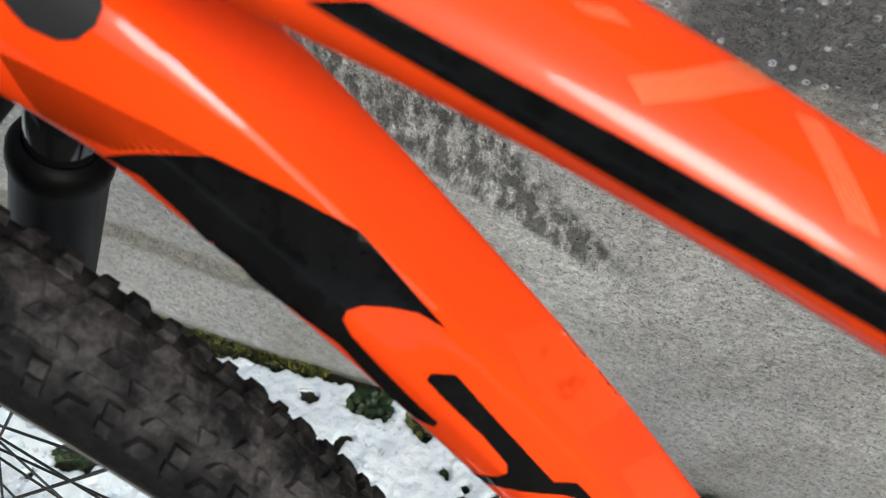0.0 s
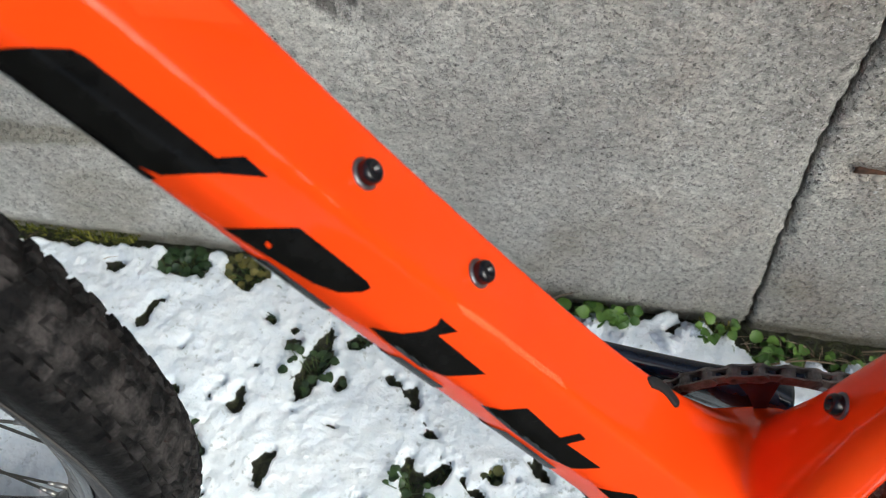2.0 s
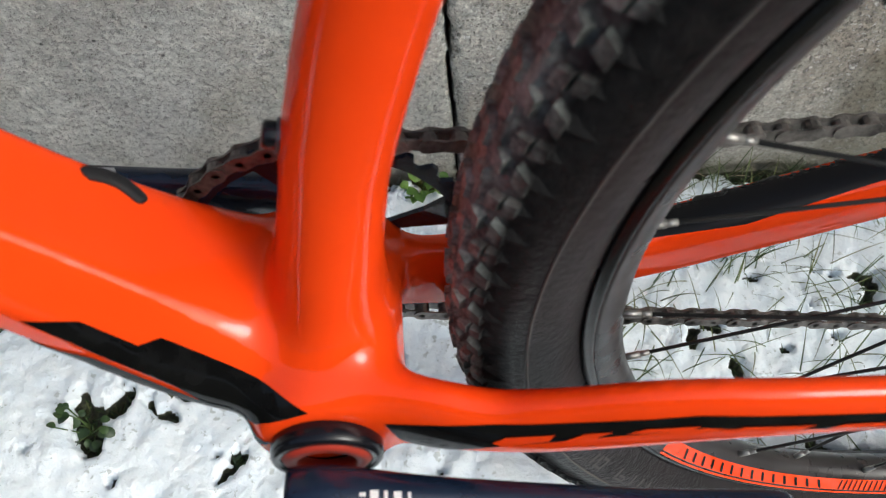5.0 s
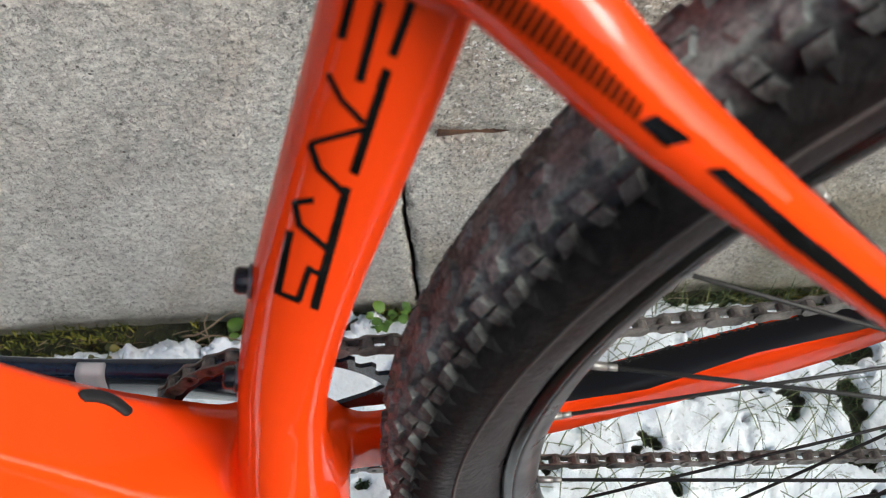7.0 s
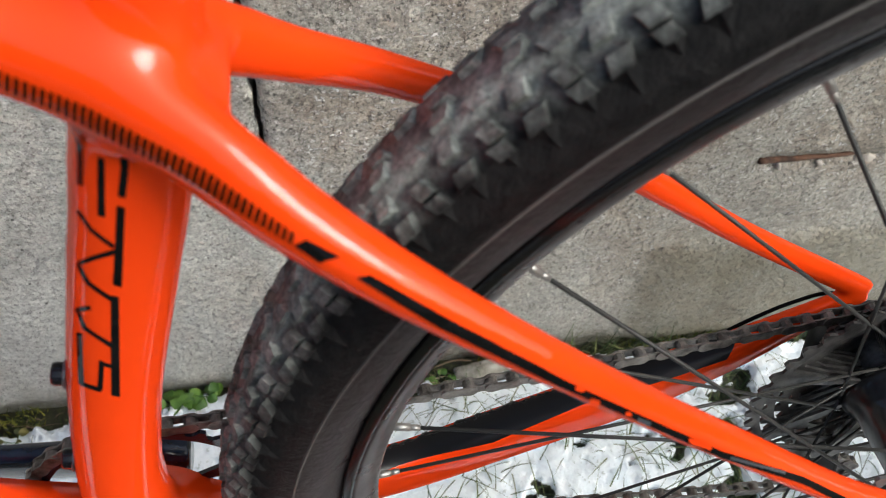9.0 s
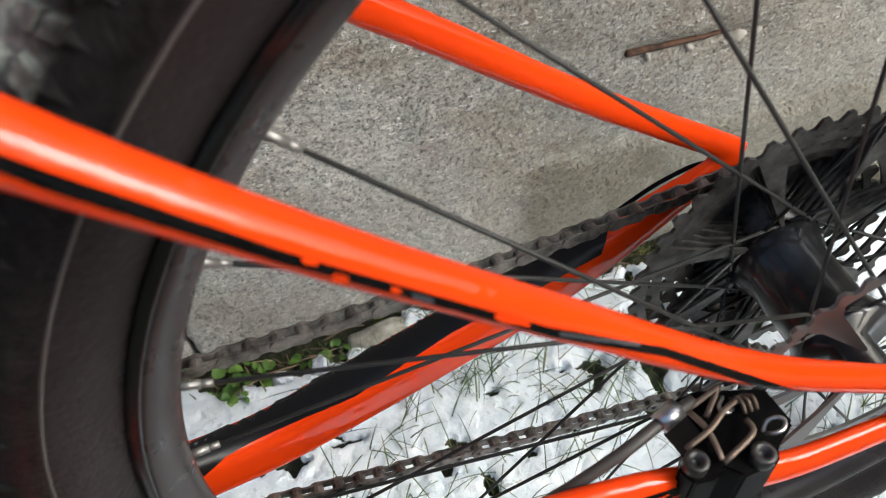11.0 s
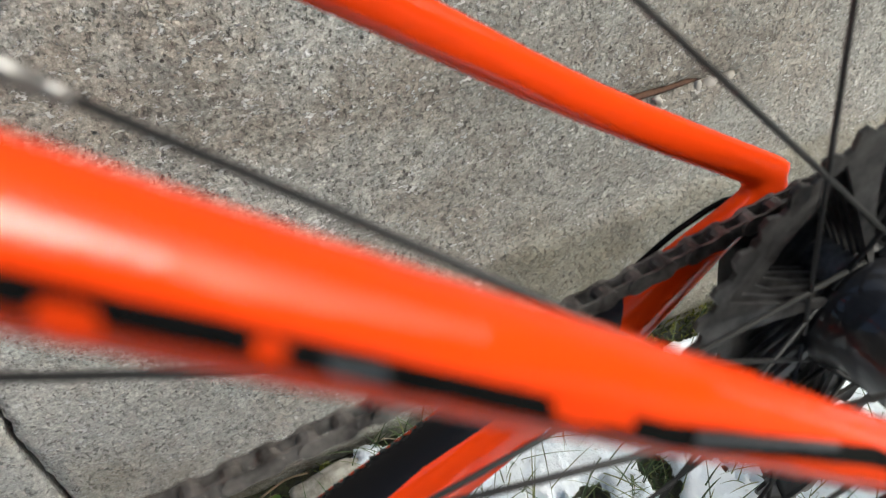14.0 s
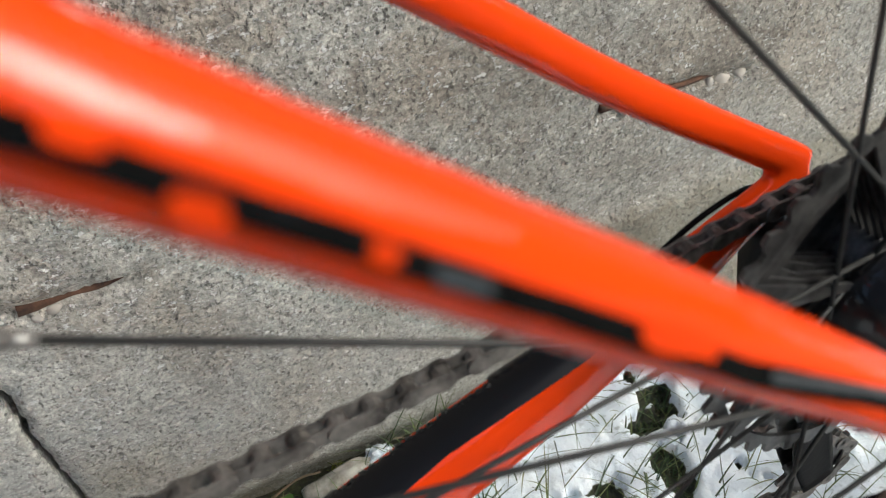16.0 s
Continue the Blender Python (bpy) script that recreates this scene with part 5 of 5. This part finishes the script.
for pts in ([(-0.3186, 0.4197), (-0.302, 0.4277), (-0.2718, 0.4033), (-0.288, 0.3948), (-0.3022, 0.4051), (-0.3068, 0.4063)], [(-0.2689, 0.382), (-0.2551, 0.3879), (-0.2359, 0.3727), (-0.2525, 0.3661)], [(-0.3174, 0.4185), (-0.3077, 0.426), (-0.2945, 0.4172), (-0.3047, 0.4056)], [(-0.3037, 0.4026), (-0.2915, 0.4139), (-0.2748, 0.3995), (-0.2867, 0.3925), (-0.2927, 0.3965)]):
    decal("tonal_block", pts, TONE, "slightly lighter orange painted block", lift=0.00035)
decal("black_tip", [(0.0257, 0.3897), (0.0353, 0.3892), (0.04, 0.3867), (0.034, 0.3862)], BLACKPAINT, "black painted tip", reach=0.28)
stripes([(0.0382, 0.3877), (0.0579, 0.3776), (0.0838, 0.3604), (0.105, 0.3417)], [(0.034, 0.3861), (0.0502, 0.3778), (0.075, 0.3616), (0.1025, 0.3405)], 42, 0.025, 0.62, DARKSTRIPE, "dark pinstripe")
decal("black_tip", [(0.1025, 0.3405), (0.1057, 0.3417), (0.1138, 0.3365), (0.1086, 0.3357)], BLACKPAINT, "black painted tip", reach=0.28)
decal("black_stripe", [(0.1174, 0.3308), (0.121, 0.3312), (0.1398, 0.3182), (0.1767, 0.2944), (0.1853, 0.2891), (0.1951, 0.2834), (0.2127, 0.2733), (0.2396, 0.258), (0.2799, 0.239), (0.3913, 0.1736), (0.3913, 0.17), (0.2801, 0.2361), (0.2409, 0.2547), (0.2126, 0.2709), (0.1937, 0.2817), (0.1847, 0.2869), (0.1766, 0.2915), (0.1392, 0.3147)], BLACKPAINT, "long black stripe on the seat stay", reach=0.22)
for (dx, dz), pts in zip(((0.0086, -0.0053), (0.0090, -0.0055), (0.0130, -0.0075), (0.0112, -0.0064)), ([(0.1749, 0.2951), (0.1746, 0.2949), (0.1739, 0.2952), (0.1723, 0.2959), (0.1718, 0.2965), (0.1718, 0.297), (0.1721, 0.2972), (0.1727, 0.297), (0.1744, 0.2962), (0.1749, 0.2957)], [(0.1806, 0.2899), (0.1802, 0.2895), (0.1794, 0.2897), (0.1776, 0.2907), (0.177, 0.2914), (0.1771, 0.2921), (0.1775, 0.2925), (0.1782, 0.2923), (0.18, 0.2913), (0.1806, 0.2907)], [(0.1881, 0.2862), (0.1878, 0.2859), (0.1873, 0.2861), (0.1862, 0.2866), (0.1858, 0.287), (0.1858, 0.2876), (0.186, 0.288), (0.1865, 0.2878), (0.1876, 0.2873), (0.188, 0.2868)], [(0.2229, 0.2669), (0.2224, 0.2665), (0.2203, 0.2676), (0.2153, 0.27), (0.2134, 0.2715), (0.2129, 0.2726), (0.2135, 0.2729), (0.2153, 0.272), (0.2202, 0.2697), (0.2223, 0.2681)])):
    decal("orange_dash", [(a + dx, b + dz) for a, b in pts], ORANGE, "orange dash", lift=0.0009, reach=0.22)
# grey-blue patches laid over the black stripe
for pts in ([(0.2035, 0.2778), (0.2085, 0.2752), (0.2090, 0.2738), (0.2040, 0.2762)], [(0.2430, 0.2560), (0.2560, 0.2500), (0.2700, 0.2436), (0.2700, 0.2427), (0.2560, 0.2489), (0.2430, 0.2548)]):
    decal("scuff", pts, GREYPATCH, "grey-blue patch in the black stripe", lift=0.0009, reach=0.22)
decal("chainstay_guard", [(0.10, 0.203), (0.1257, 0.2143), (0.1988, 0.2252), (0.2568, 0.244), (0.3071, 0.2545), (0.3413, 0.2626), (0.3487, 0.2729), (0.32, 0.279), (0.27, 0.269), (0.20, 0.254), (0.13, 0.240), (0.09, 0.236)], GUARD, "black rubber chainstay guard", 0.0, 0.0012)
decal("black_panel", [(0.0214, 0.1641), (0.0444, 0.1652), (0.0726, 0.1674), (0.0985, 0.1708), (0.1265, 0.1739), (0.2, 0.1722), (0.28, 0.17), (0.34, 0.1665), (0.34, 0.1645), (0.28, 0.164), (0.2, 0.164), (0.13, 0.168), (0.1018, 0.1635), (0.0666, 0.1561), (0.039, 0.1483), (0.027, 0.1549)], BLACKPAINT, "black lower half of the chainstay", reach=0.26)
for pts in ([(0.0604, 0.1579), (0.0649, 0.1611), (0.0812, 0.1638), (0.0797, 0.1603), (0.0636, 0.1561)], [(0.0848, 0.1606), (0.091, 0.1648), (0.1, 0.1664), (0.0938, 0.1618)], [(0.1045, 0.1656), (0.1104, 0.1681), (0.1275, 0.1697), (0.1252, 0.1676)]):
    decal("orange_dash", pts, ORANGE, "plain orange bar on the black panel", lift=0.0009, reach=0.26)
for k in range(6):
    x, b = 0.136 + 0.034 * k, 0.1678 - 0.0004 * k
    decal("orange_dash", [(x, b - 0.0010), (x + 0.006, b + 0.0012), (x + 0.030, b + 0.0010), (x + 0.025, b - 0.0012)], ORANGE, "plain orange bar on the black panel", lift=0.0009, reach=0.26)
# the seat tube's mark: plain slanting strokes
for pts in ([(0.049, 0.3769), (0.0441, 0.3651), (0.046, 0.3643), (0.0507, 0.3759)], [(0.053, 0.3702), (0.0474, 0.3566), (0.0493, 0.3559), (0.0548, 0.3695)], [(0.0593, 0.3693), (0.0549, 0.3607), (0.0567, 0.3599), (0.0611, 0.3686)], [(0.0537, 0.3584), (0.0442, 0.3375), (0.0464, 0.3365), (0.0557, 0.3576)],
            [(0.0406, 0.3587), (0.0436, 0.3524), (0.0447, 0.3529), (0.0418, 0.3591)], [(0.0435, 0.3526), (0.0482, 0.3476), (0.0492, 0.3484), (0.0445, 0.3534)], [(0.0489, 0.3474), (0.0348, 0.3454), (0.035, 0.3441), (0.0491, 0.3461)], [(0.0342, 0.3445), (0.0358, 0.3384), (0.0375, 0.3389), (0.036, 0.3449)],
            [(0.0359, 0.3384), (0.0425, 0.3315), (0.0436, 0.3326), (0.0371, 0.3395)], [(0.0423, 0.3345), (0.0284, 0.2999), (0.0308, 0.2987), (0.0444, 0.3336)], [(0.0343, 0.3321), (0.0284, 0.3318), (0.0284, 0.3303), (0.0342, 0.3306)], [(0.0279, 0.3315), (0.0283, 0.3246), (0.0302, 0.3249), (0.0298, 0.3318)], [(0.0285, 0.3247), (0.0366, 0.3163), (0.0378, 0.3177), (0.0297, 0.326)], [(0.0252, 0.3239), (0.0179, 0.3052), (0.0203, 0.3046), (0.0275, 0.3233)], [(0.0188, 0.3047), (0.0254, 0.3015), (0.0262, 0.3033), (0.0197, 0.3064)], [(0.0262, 0.302), (0.0313, 0.3129), (0.0298, 0.3137), (0.0246, 0.3028)], [(0.0293, 0.3117), (0.0346, 0.3092), (0.0352, 0.3107), (0.03, 0.3132)]):
    decal("stroke", pts, BLACKPAINT, "black painted stroke")

# ---- plants, moss and stones along the foot of the wall and in the snow ----
rng = random.Random(11)


def ground_at(x, y):
    return snow_depth(x, y)


def ribbon(verts, faces, base, tip, sag, width, n=5):
    """A tapering, folded blade from base to tip that bows by sag."""
    a, b = Vector(base), Vector(tip)
    d = (b - a).normalized()
    side = d.cross(Vector((0, 0, 1)))
    side = side.normalized() if side.length > 0.1 else Vector((1, 0, 0))
    k0 = len(verts)
    for k in range(n + 1):
        f = k / n
        p = a.lerp(b, f) + Vector((0, 0, 4 * sag * f * (1 - f)))
        w = width * (1 - f ** 2 * 0.9) * 0.5
        verts += [p + side * w, p - Vector((0, 0, w * 0.6)), p - side * w]
    for k in range(n):
        o = k0 + 3 * k
        faces += [(o, o + 1, o + 4, o + 3), (o + 1, o + 2, o + 5, o + 4)]


def stuff(name, verts, faces, mat, label, category):
    me = bpy.data.meshes.new(name)
    me.from_pydata(verts, [], faces)
    me.materials.append(mat)
    return tagged(new(name, me), label, category, kind="stuff")


# moss cushions along the wall's foot
verts, faces = [], []
for k in range(5200):
    x = rng.uniform(-0.95, 0.75)
    w = strip_width(x)
    if w < 0.008:
        continue
    y = WALL_Y - rng.uniform(-0.006, w * 0.75)
    if bareness(x, y) < 0.1:
        continue
    mossy = wobble(x, 1.0, 3.0, 9) + (0.35 if -0.36 < x < -0.13 or x < -0.56 or x > 0.42 else -0.25)
    if mossy < 0.0:
        continue
    z = ground_at(x, y) + 0.006 * max(0, mossy) + 0.010 * (1 if y > WALL_Y - 0.014 else 0)
    a, l = rng.uniform(0, 6.283), rng.uniform(0.004, 0.009)
    ribbon(verts, faces, (x, y, z - 0.002), (x + l * 0.7 * math.cos(a), y + l * 0.7 * math.sin(a) - 0.002, z + l * 0.7), 0.0006, rng.uniform(0.0014, 0.0026), 2)
stuff("moss", verts, faces, MOSS, "yellow-green moss strip at the foot of the concrete wall", "moss")

# dark wet tufts down in the thawed holes
verts, faces = [], []
for hx, hy, ha, hb, turn in HOLES:
    for k in range(int(30 + 90000 * ha * hb)):
        r, a = math.sqrt(rng.random()) * 1.15, rng.uniform(0, 6.283)
        u, v = ha * r * math.cos(a), hb * r * math.sin(a)
        c, q = math.cos(radians(turn)), math.sin(radians(turn))
        x, y = hx + u * c - v * q, hy + u * q + v * c
        if bareness(x, y) < 0.05 or y > WALL_Y:
            continue
        z = ground_at(x, y)
        b, l = rng.uniform(0, 6.283), rng.uniform(0.006, 0.014)
        ribbon(verts, faces, (x, y, z - 0.001), (x + l * 0.8 * math.cos(b), y + l * 0.8 * math.sin(b), z + l * 0.6), 0.001, rng.uniform(0.0012, 0.0024), 3)
for k in range(2600):
    x = rng.uniform(-0.9, 0.7)
    y = WALL_Y - rng.uniform(0.0, 0.05)
    if bareness(x, y) < 0.1:
        continue
    z = ground_at(x, y)
    b, l = rng.uniform(0, 6.283), rng.uniform(0.006, 0.016)
    ribbon(verts, faces, (x, y, z - 0.001), (x + l * 0.8 * math.cos(b), y + l * 0.8 * math.sin(b) - 0.003, z + l * 0.6), 0.001, rng.uniform(0.001, 0.002), 3)
stuff("low_plants", verts, faces, TUFT, "dark green wet plants in the thawed holes", "plants")

# long thin blades that lie over and stick through the snow
verts, faces = [], []
for k in range(760):
    x, y = rng.uniform(0.17, 0.72), rng.uniform(0.0, 0.285)
    if wobble(x, y, 40.0, 9) < -0.25:
        continue
    a = rng.choice((rng.gauss(3.9, 0.5), rng.gauss(0.9, 0.6), rng.uniform(0, 6.283)))
    l = rng.uniform(0.02, 0.065)
    e = (x + l * math.cos(a), min(WALL_Y - 0.006, y + l * math.sin(a)))
    z0, z1 = ground_at(x, y), ground_at(*e)
    ribbon(verts, faces, (x, y, z0 - 0.002), (e[0], e[1], max(z1, z0) + rng.uniform(0.002, 0.022)), rng.uniform(0.002, 0.008), rng.uniform(0.0008, 0.0014), 5)
for cx0, cy0, count, spread, tall in ((0.33, 0.293, 40, 0.030, 0.06), (0.44, 0.298, 110, 0.040, 0.075), (0.375, 0.296, 50, 0.025, 0.06), (0.185, 0.285, 18, 0.020, 0.028), (0.335, 0.20, 40, 0.030, 0.06), (0.255, 0.262, 12, 0.03, 0.03), (0.50, 0.17, 34, 0.022, 0.035),
                                      (0.515, 0.222, 34, 0.026, 0.03), (0.482, 0.118, 26, 0.018, 0.03), (-0.24, 0.285, 26, 0.07, 0.026), (-0.30, 0.283, 16, 0.04, 0.03), (0.12, 0.275, 20, 0.04, 0.028)):
    for k in range(count):
        x, y = cx0 + rng.gauss(0, spread), min(WALL_Y - 0.004, cy0 + rng.gauss(0, 0.010))
        a, l = rng.uniform(0, 6.283), tall * rng.uniform(0.5, 1.1)
        z = ground_at(x, y)
        tip = (x + 0.6 * l * math.cos(a), min(WALL_Y - 0.004, y + 0.5 * l * math.sin(a) - 0.2 * l), z + l * rng.uniform(0.4, 0.9))
        ribbon(verts, faces, (x, y, z - 0.003), tip, 0.004, rng.uniform(0.0009, 0.0017), 5)
stuff("lawn_grass", verts, faces, GRASS, "thin green grass blades lying over the snow", "grass")

# dead stalks and needles among the moss
verts, faces = [], []
for k in range(230):
    x = rng.choice((rng.uniform(-0.36, -0.08), rng.uniform(0.08, 0.26), rng.uniform(0.42, 0.56), rng.uniform(-0.9, 0.7)))
    y = WALL_Y - 0.004 - abs(rng.gauss(0, 0.022))
    if bareness(x, y) < 0.0:
        continue
    a, l = rng.uniform(0, 6.283), rng.uniform(0.012, 0.032)
    z = ground_at(x, y) + rng.uniform(0.003, 0.010)
    ribbon(verts, faces, (x, y, z), (x + l * math.cos(a), min(WALL_Y - 0.003, y + 0.6 * l * math.sin(a)), z + rng.uniform(-0.002, 0.008)), 0.002, rng.uniform(0.0008, 0.0015), 4)
stuff("dead_stalks", verts, faces, STRAW, "dry brown stalks lying in the moss", "stalks")


def leaf_mesh(name, mat, lobes, fold):
    """A leaf 1 long: stalk end at the origin, folded along its rib, with an uneven rim."""
    rows, v, f = 9, [], []
    for k in range(rows + 1):
        u = k / rows
        w = 0.46 * math.sin(math.pi * min(1, u * 0.94 + 0.06)) ** 0.62 * (1 + 0.07 * math.sin(lobes * u * 6.283))
        z = 0.10 * math.sin(u * math.pi) - 0.10 * u * u
        v += [(u, -w, z + fold * w), (u, -w * 0.5, z + fold * w * 0.45), (u, 0, z), (u, w * 0.5, z + fold * w * 0.45), (u, w, z + fold * w)]
    for k in range(rows):
        for c in range(4):
            o = 5 * k + c
            f.append((o, o + 5, o + 6, o + 1))
    me = bpy.data.meshes.new(name)
    me.from_pydata(v, [], f)
    for p in me.polygons:
        p.use_smooth = True
    me.materials.append(mat)
    return me


LEAVES = [leaf_mesh("leaf", LEAF, l, q) for l, q in ((3, 0.3), (5, 0.15), (2, 0.45))]
DARKLEAVES = [leaf_mesh("leaf", LEAFDARK, l, q) for l, q in ((3, 0.3), (5, 0.2))]
OLIVELEAVES = [leaf_mesh("leaf", LEAFOLIVE, l, q) for l, q in ((4, 0.3), (6, 0.1))]


def weed(at, spread, count, size, tall, meshes, label, stems=True):
    """A low plant: leaves on short stalks round one root."""
    x0, y0 = at
    root = thing("weed", label, "weed", at=(x0, y0, ground_at(x0, y0)))
    root_z = root.location.z
    for k in range(count):
        a, r = rng.uniform(0, 6.283), spread * math.sqrt(rng.random())
        x, y = x0 + r * math.cos(a), y0 + 0.7 * r * math.sin(a)
        y = min(y, WALL_Y - 0.006)
        z = max(ground_at(x, y), -0.008) + tall * rng.uniform(0.35, 1.0)
        s = size * rng.uniform(0.65, 1.2)
        m = pose(x - x0, y - y0, z - root_z, rng.uniform(-25, 35), rng.uniform(-25, 25), math.degrees(a) + rng.uniform(-60, 60)) @ Matrix.Diagonal((s, s, s, 1))
        ob = new("leaf", meshes[k % len(meshes)])
        ob.parent = root
        ob.matrix_local = m
        if stems and k % 2 == 0:
            bm = bmesh.new()
            rod(bm, (rng.uniform(-0.004, 0.004), rng.uniform(-0.004, 0.004), -0.004), tuple(m.translation), 0.0005, 5)
            part("stem", bm, GRASS, root)
    return root


def lump(name, at, size, mat, label, category, seed, turn=0.0, group="", rough=1.0):
    """A rounded uneven lump that sits on the ground."""
    bm = bmesh.new()
    bmesh.ops.create_icosphere(bm, subdivisions=4, radius=1.0)
    for v in bm.verts:
        p = v.co.copy()
        k = 1 + rough * (0.22 * noise.noise(p * 1.3 + Vector((seed, 0, 0))) + 0.14 * noise.noise(p * 3.1 + Vector((0, seed, 0))) + 0.07 * noise.noise(p * 8 + Vector((0, 0, seed))))
        v.co = Vector((p.x * size[0], p.y * size[1], max(p.z, -0.5) * size[2])) * k
    bmesh.ops.transform(bm, matrix=Matrix.Translation(at) @ Matrix.Rotation(radians(turn), 4, "Z"), verts=bm.verts)
    tagged(part(name, bm, mat, None), label, category, group=group)


GREEN = "bright green small-leaved weed at the foot of the wall"
for at, spread, count, size in (((-0.058, 0.293), 0.020, 17, 0.015), ((-0.030, 0.291), 0.016, 11, 0.013), ((-0.096, 0.294), 0.011, 6, 0.016), ((0.052, 0.290), 0.012, 9, 0.013), ((0.072, 0.296), 0.009, 6, 0.010),
                                ((0.098, 0.286), 0.020, 12, 0.013), ((0.134, 0.287), 0.018, 13, 0.012), ((0.188, 0.286), 0.014, 9, 0.012), ((0.215, 0.284), 0.010, 5, 0.009), ((0.11, 0.262), 0.014, 8, 0.010)):
    weed(at, spread, count, size, 0.014, LEAVES, GREEN)
for at, spread, count, size in (((-0.500, 0.283), 0.026, 30, 0.011), ((-0.330, 0.186), 0.030, 26, 0.009), ((-0.212, 0.085), 0.022, 20, 0.009), ((-0.433, 0.088), 0.022, 22, 0.009), ((-0.348, 0.037), 0.011, 9, 0.008),
                                ((-0.672, 0.049), 0.030, 24, 0.011), ((-0.290, 0.222), 0.013, 9, 0.008), ((0.432, 0.161), 0.010, 8, 0.006), ((-0.782, 0.108), 0.025, 16, 0.010), ((0.026, 0.126), 0.008, 6, 0.008), ((-0.051, 0.073), 0.009, 6, 0.007)):
    weed(at, spread, count, size, 0.011, DARKLEAVES, "dark green clover-like weed in a thawed hole")
for at, spread, count, size in (((-0.432, 0.286), 0.024, 26, 0.012), ((-0.139, 0.109), 0.010, 8, 0.009), ((-0.215, 0.270), 0.010, 5, 0.008)):
    weed(at, spread, count, size, 0.012, OLIVELEAVES, "olive green weed poking through the snow")

for k, (x, y, z, r) in enumerate(((-0.336, -0.0530, 0.516, 0.0052), (-0.341, -0.0535, 0.518, 0.0040), (-0.331, -0.0515, 0.518, 0.0036), (-0.338, -0.0520, 0.5215, 0.0030), (-0.328, -0.0500, 0.5125, 0.0028))):
    lump("snow_clump", (x, y, z), (r, 0.0032, r * 0.8), GREYSNOW, "small scrap of snow stuck to the front tyre", "snow", 41.0 + 3 * k, 25 * k, "snow clumps")

# bent dry twigs beside the wall
for pts in ([(-0.145, 0.292, 0.004), (-0.125, 0.286, 0.018), (-0.100, 0.296, 0.030), (-0.088, 0.299, 0.034)], [(-0.118, 0.284, -0.002), (-0.116, 0.280, 0.014), (-0.119, 0.290, 0.028), (-0.114, 0.298, 0.034)],
            [(-0.140, 0.276, 0.008), (-0.115, 0.284, 0.016), (-0.085, 0.277, 0.014), (-0.070, 0.280, 0.008)], [(0.10, 0.262, 0.008), (0.14, 0.272, 0.016), (0.175, 0.278, 0.010)], [(0.205, 0.299, 0.006), (0.228, 0.296, 0.020), (0.245, 0.288, 0.028)]):
    bm = bmesh.new()
    loft(bm, [(*p, 0.0011 - 0.0002 * k, 0.0011 - 0.0002 * k) for k, p in enumerate(pts)], ring_profile(6), n=5)
    tagged(part("twig", bm, STRAW, None), "thin bent dry brown twig at the wall foot", "twig", group="twigs at the wall foot")


lump("stone", (0.262, 0.287, 0.004), (0.036, 0.012, 0.016), STONE, "long rounded grey stone against the wall foot", "stone", 3.0, 4)
lump("stone", (0.232, 0.276, -0.002), (0.010, 0.008, 0.008), STONE, "small dark grey stone in the moss", "stone", 7.0, 30)
for k, (x, y, a, b, c) in enumerate(((0.296, 0.292, 0.012, 0.010, 0.014), (0.041, 0.290, 0.012, 0.009, 0.016), (0.028, 0.283, 0.013, 0.010, 0.014), (-0.135, 0.272, 0.013, 0.009, 0.014), (-0.118, 0.272, 0.007, 0.006, 0.010), (0.125, 0.262, 0.009, 0.011, 0.010),
                                     (0.158, 0.272, 0.006, 0.010, 0.009), (0.196, 0.272, 0.012, 0.008, 0.010), (-0.165, 0.268, 0.010, 0.008, 0.011), (-0.086, 0.268, 0.014, 0.009, 0.013), (0.512, 0.196, 0.006, 0.006, 0.008), (0.525, 0.200, 0.007, 0.005, 0.009),
                                     (-0.190, 0.268, 0.016, 0.010, 0.014), (-0.150, 0.270, 0.018, 0.011, 0.018), (-0.108, 0.270, 0.017, 0.011, 0.020), (-0.066, 0.270, 0.017, 0.011, 0.018), (-0.036, 0.266, 0.012, 0.009, 0.012), (0.012, 0.272, 0.015, 0.011, 0.016))):
    lump("snow_clump", (x, y, max(0.002, snow_depth(x, y) * 0.6)), (a, b, c), CLUMP, "small clump of white snow at the wall foot", "snow", k * 2.7, k * 40, "snow clumps", 1.8)
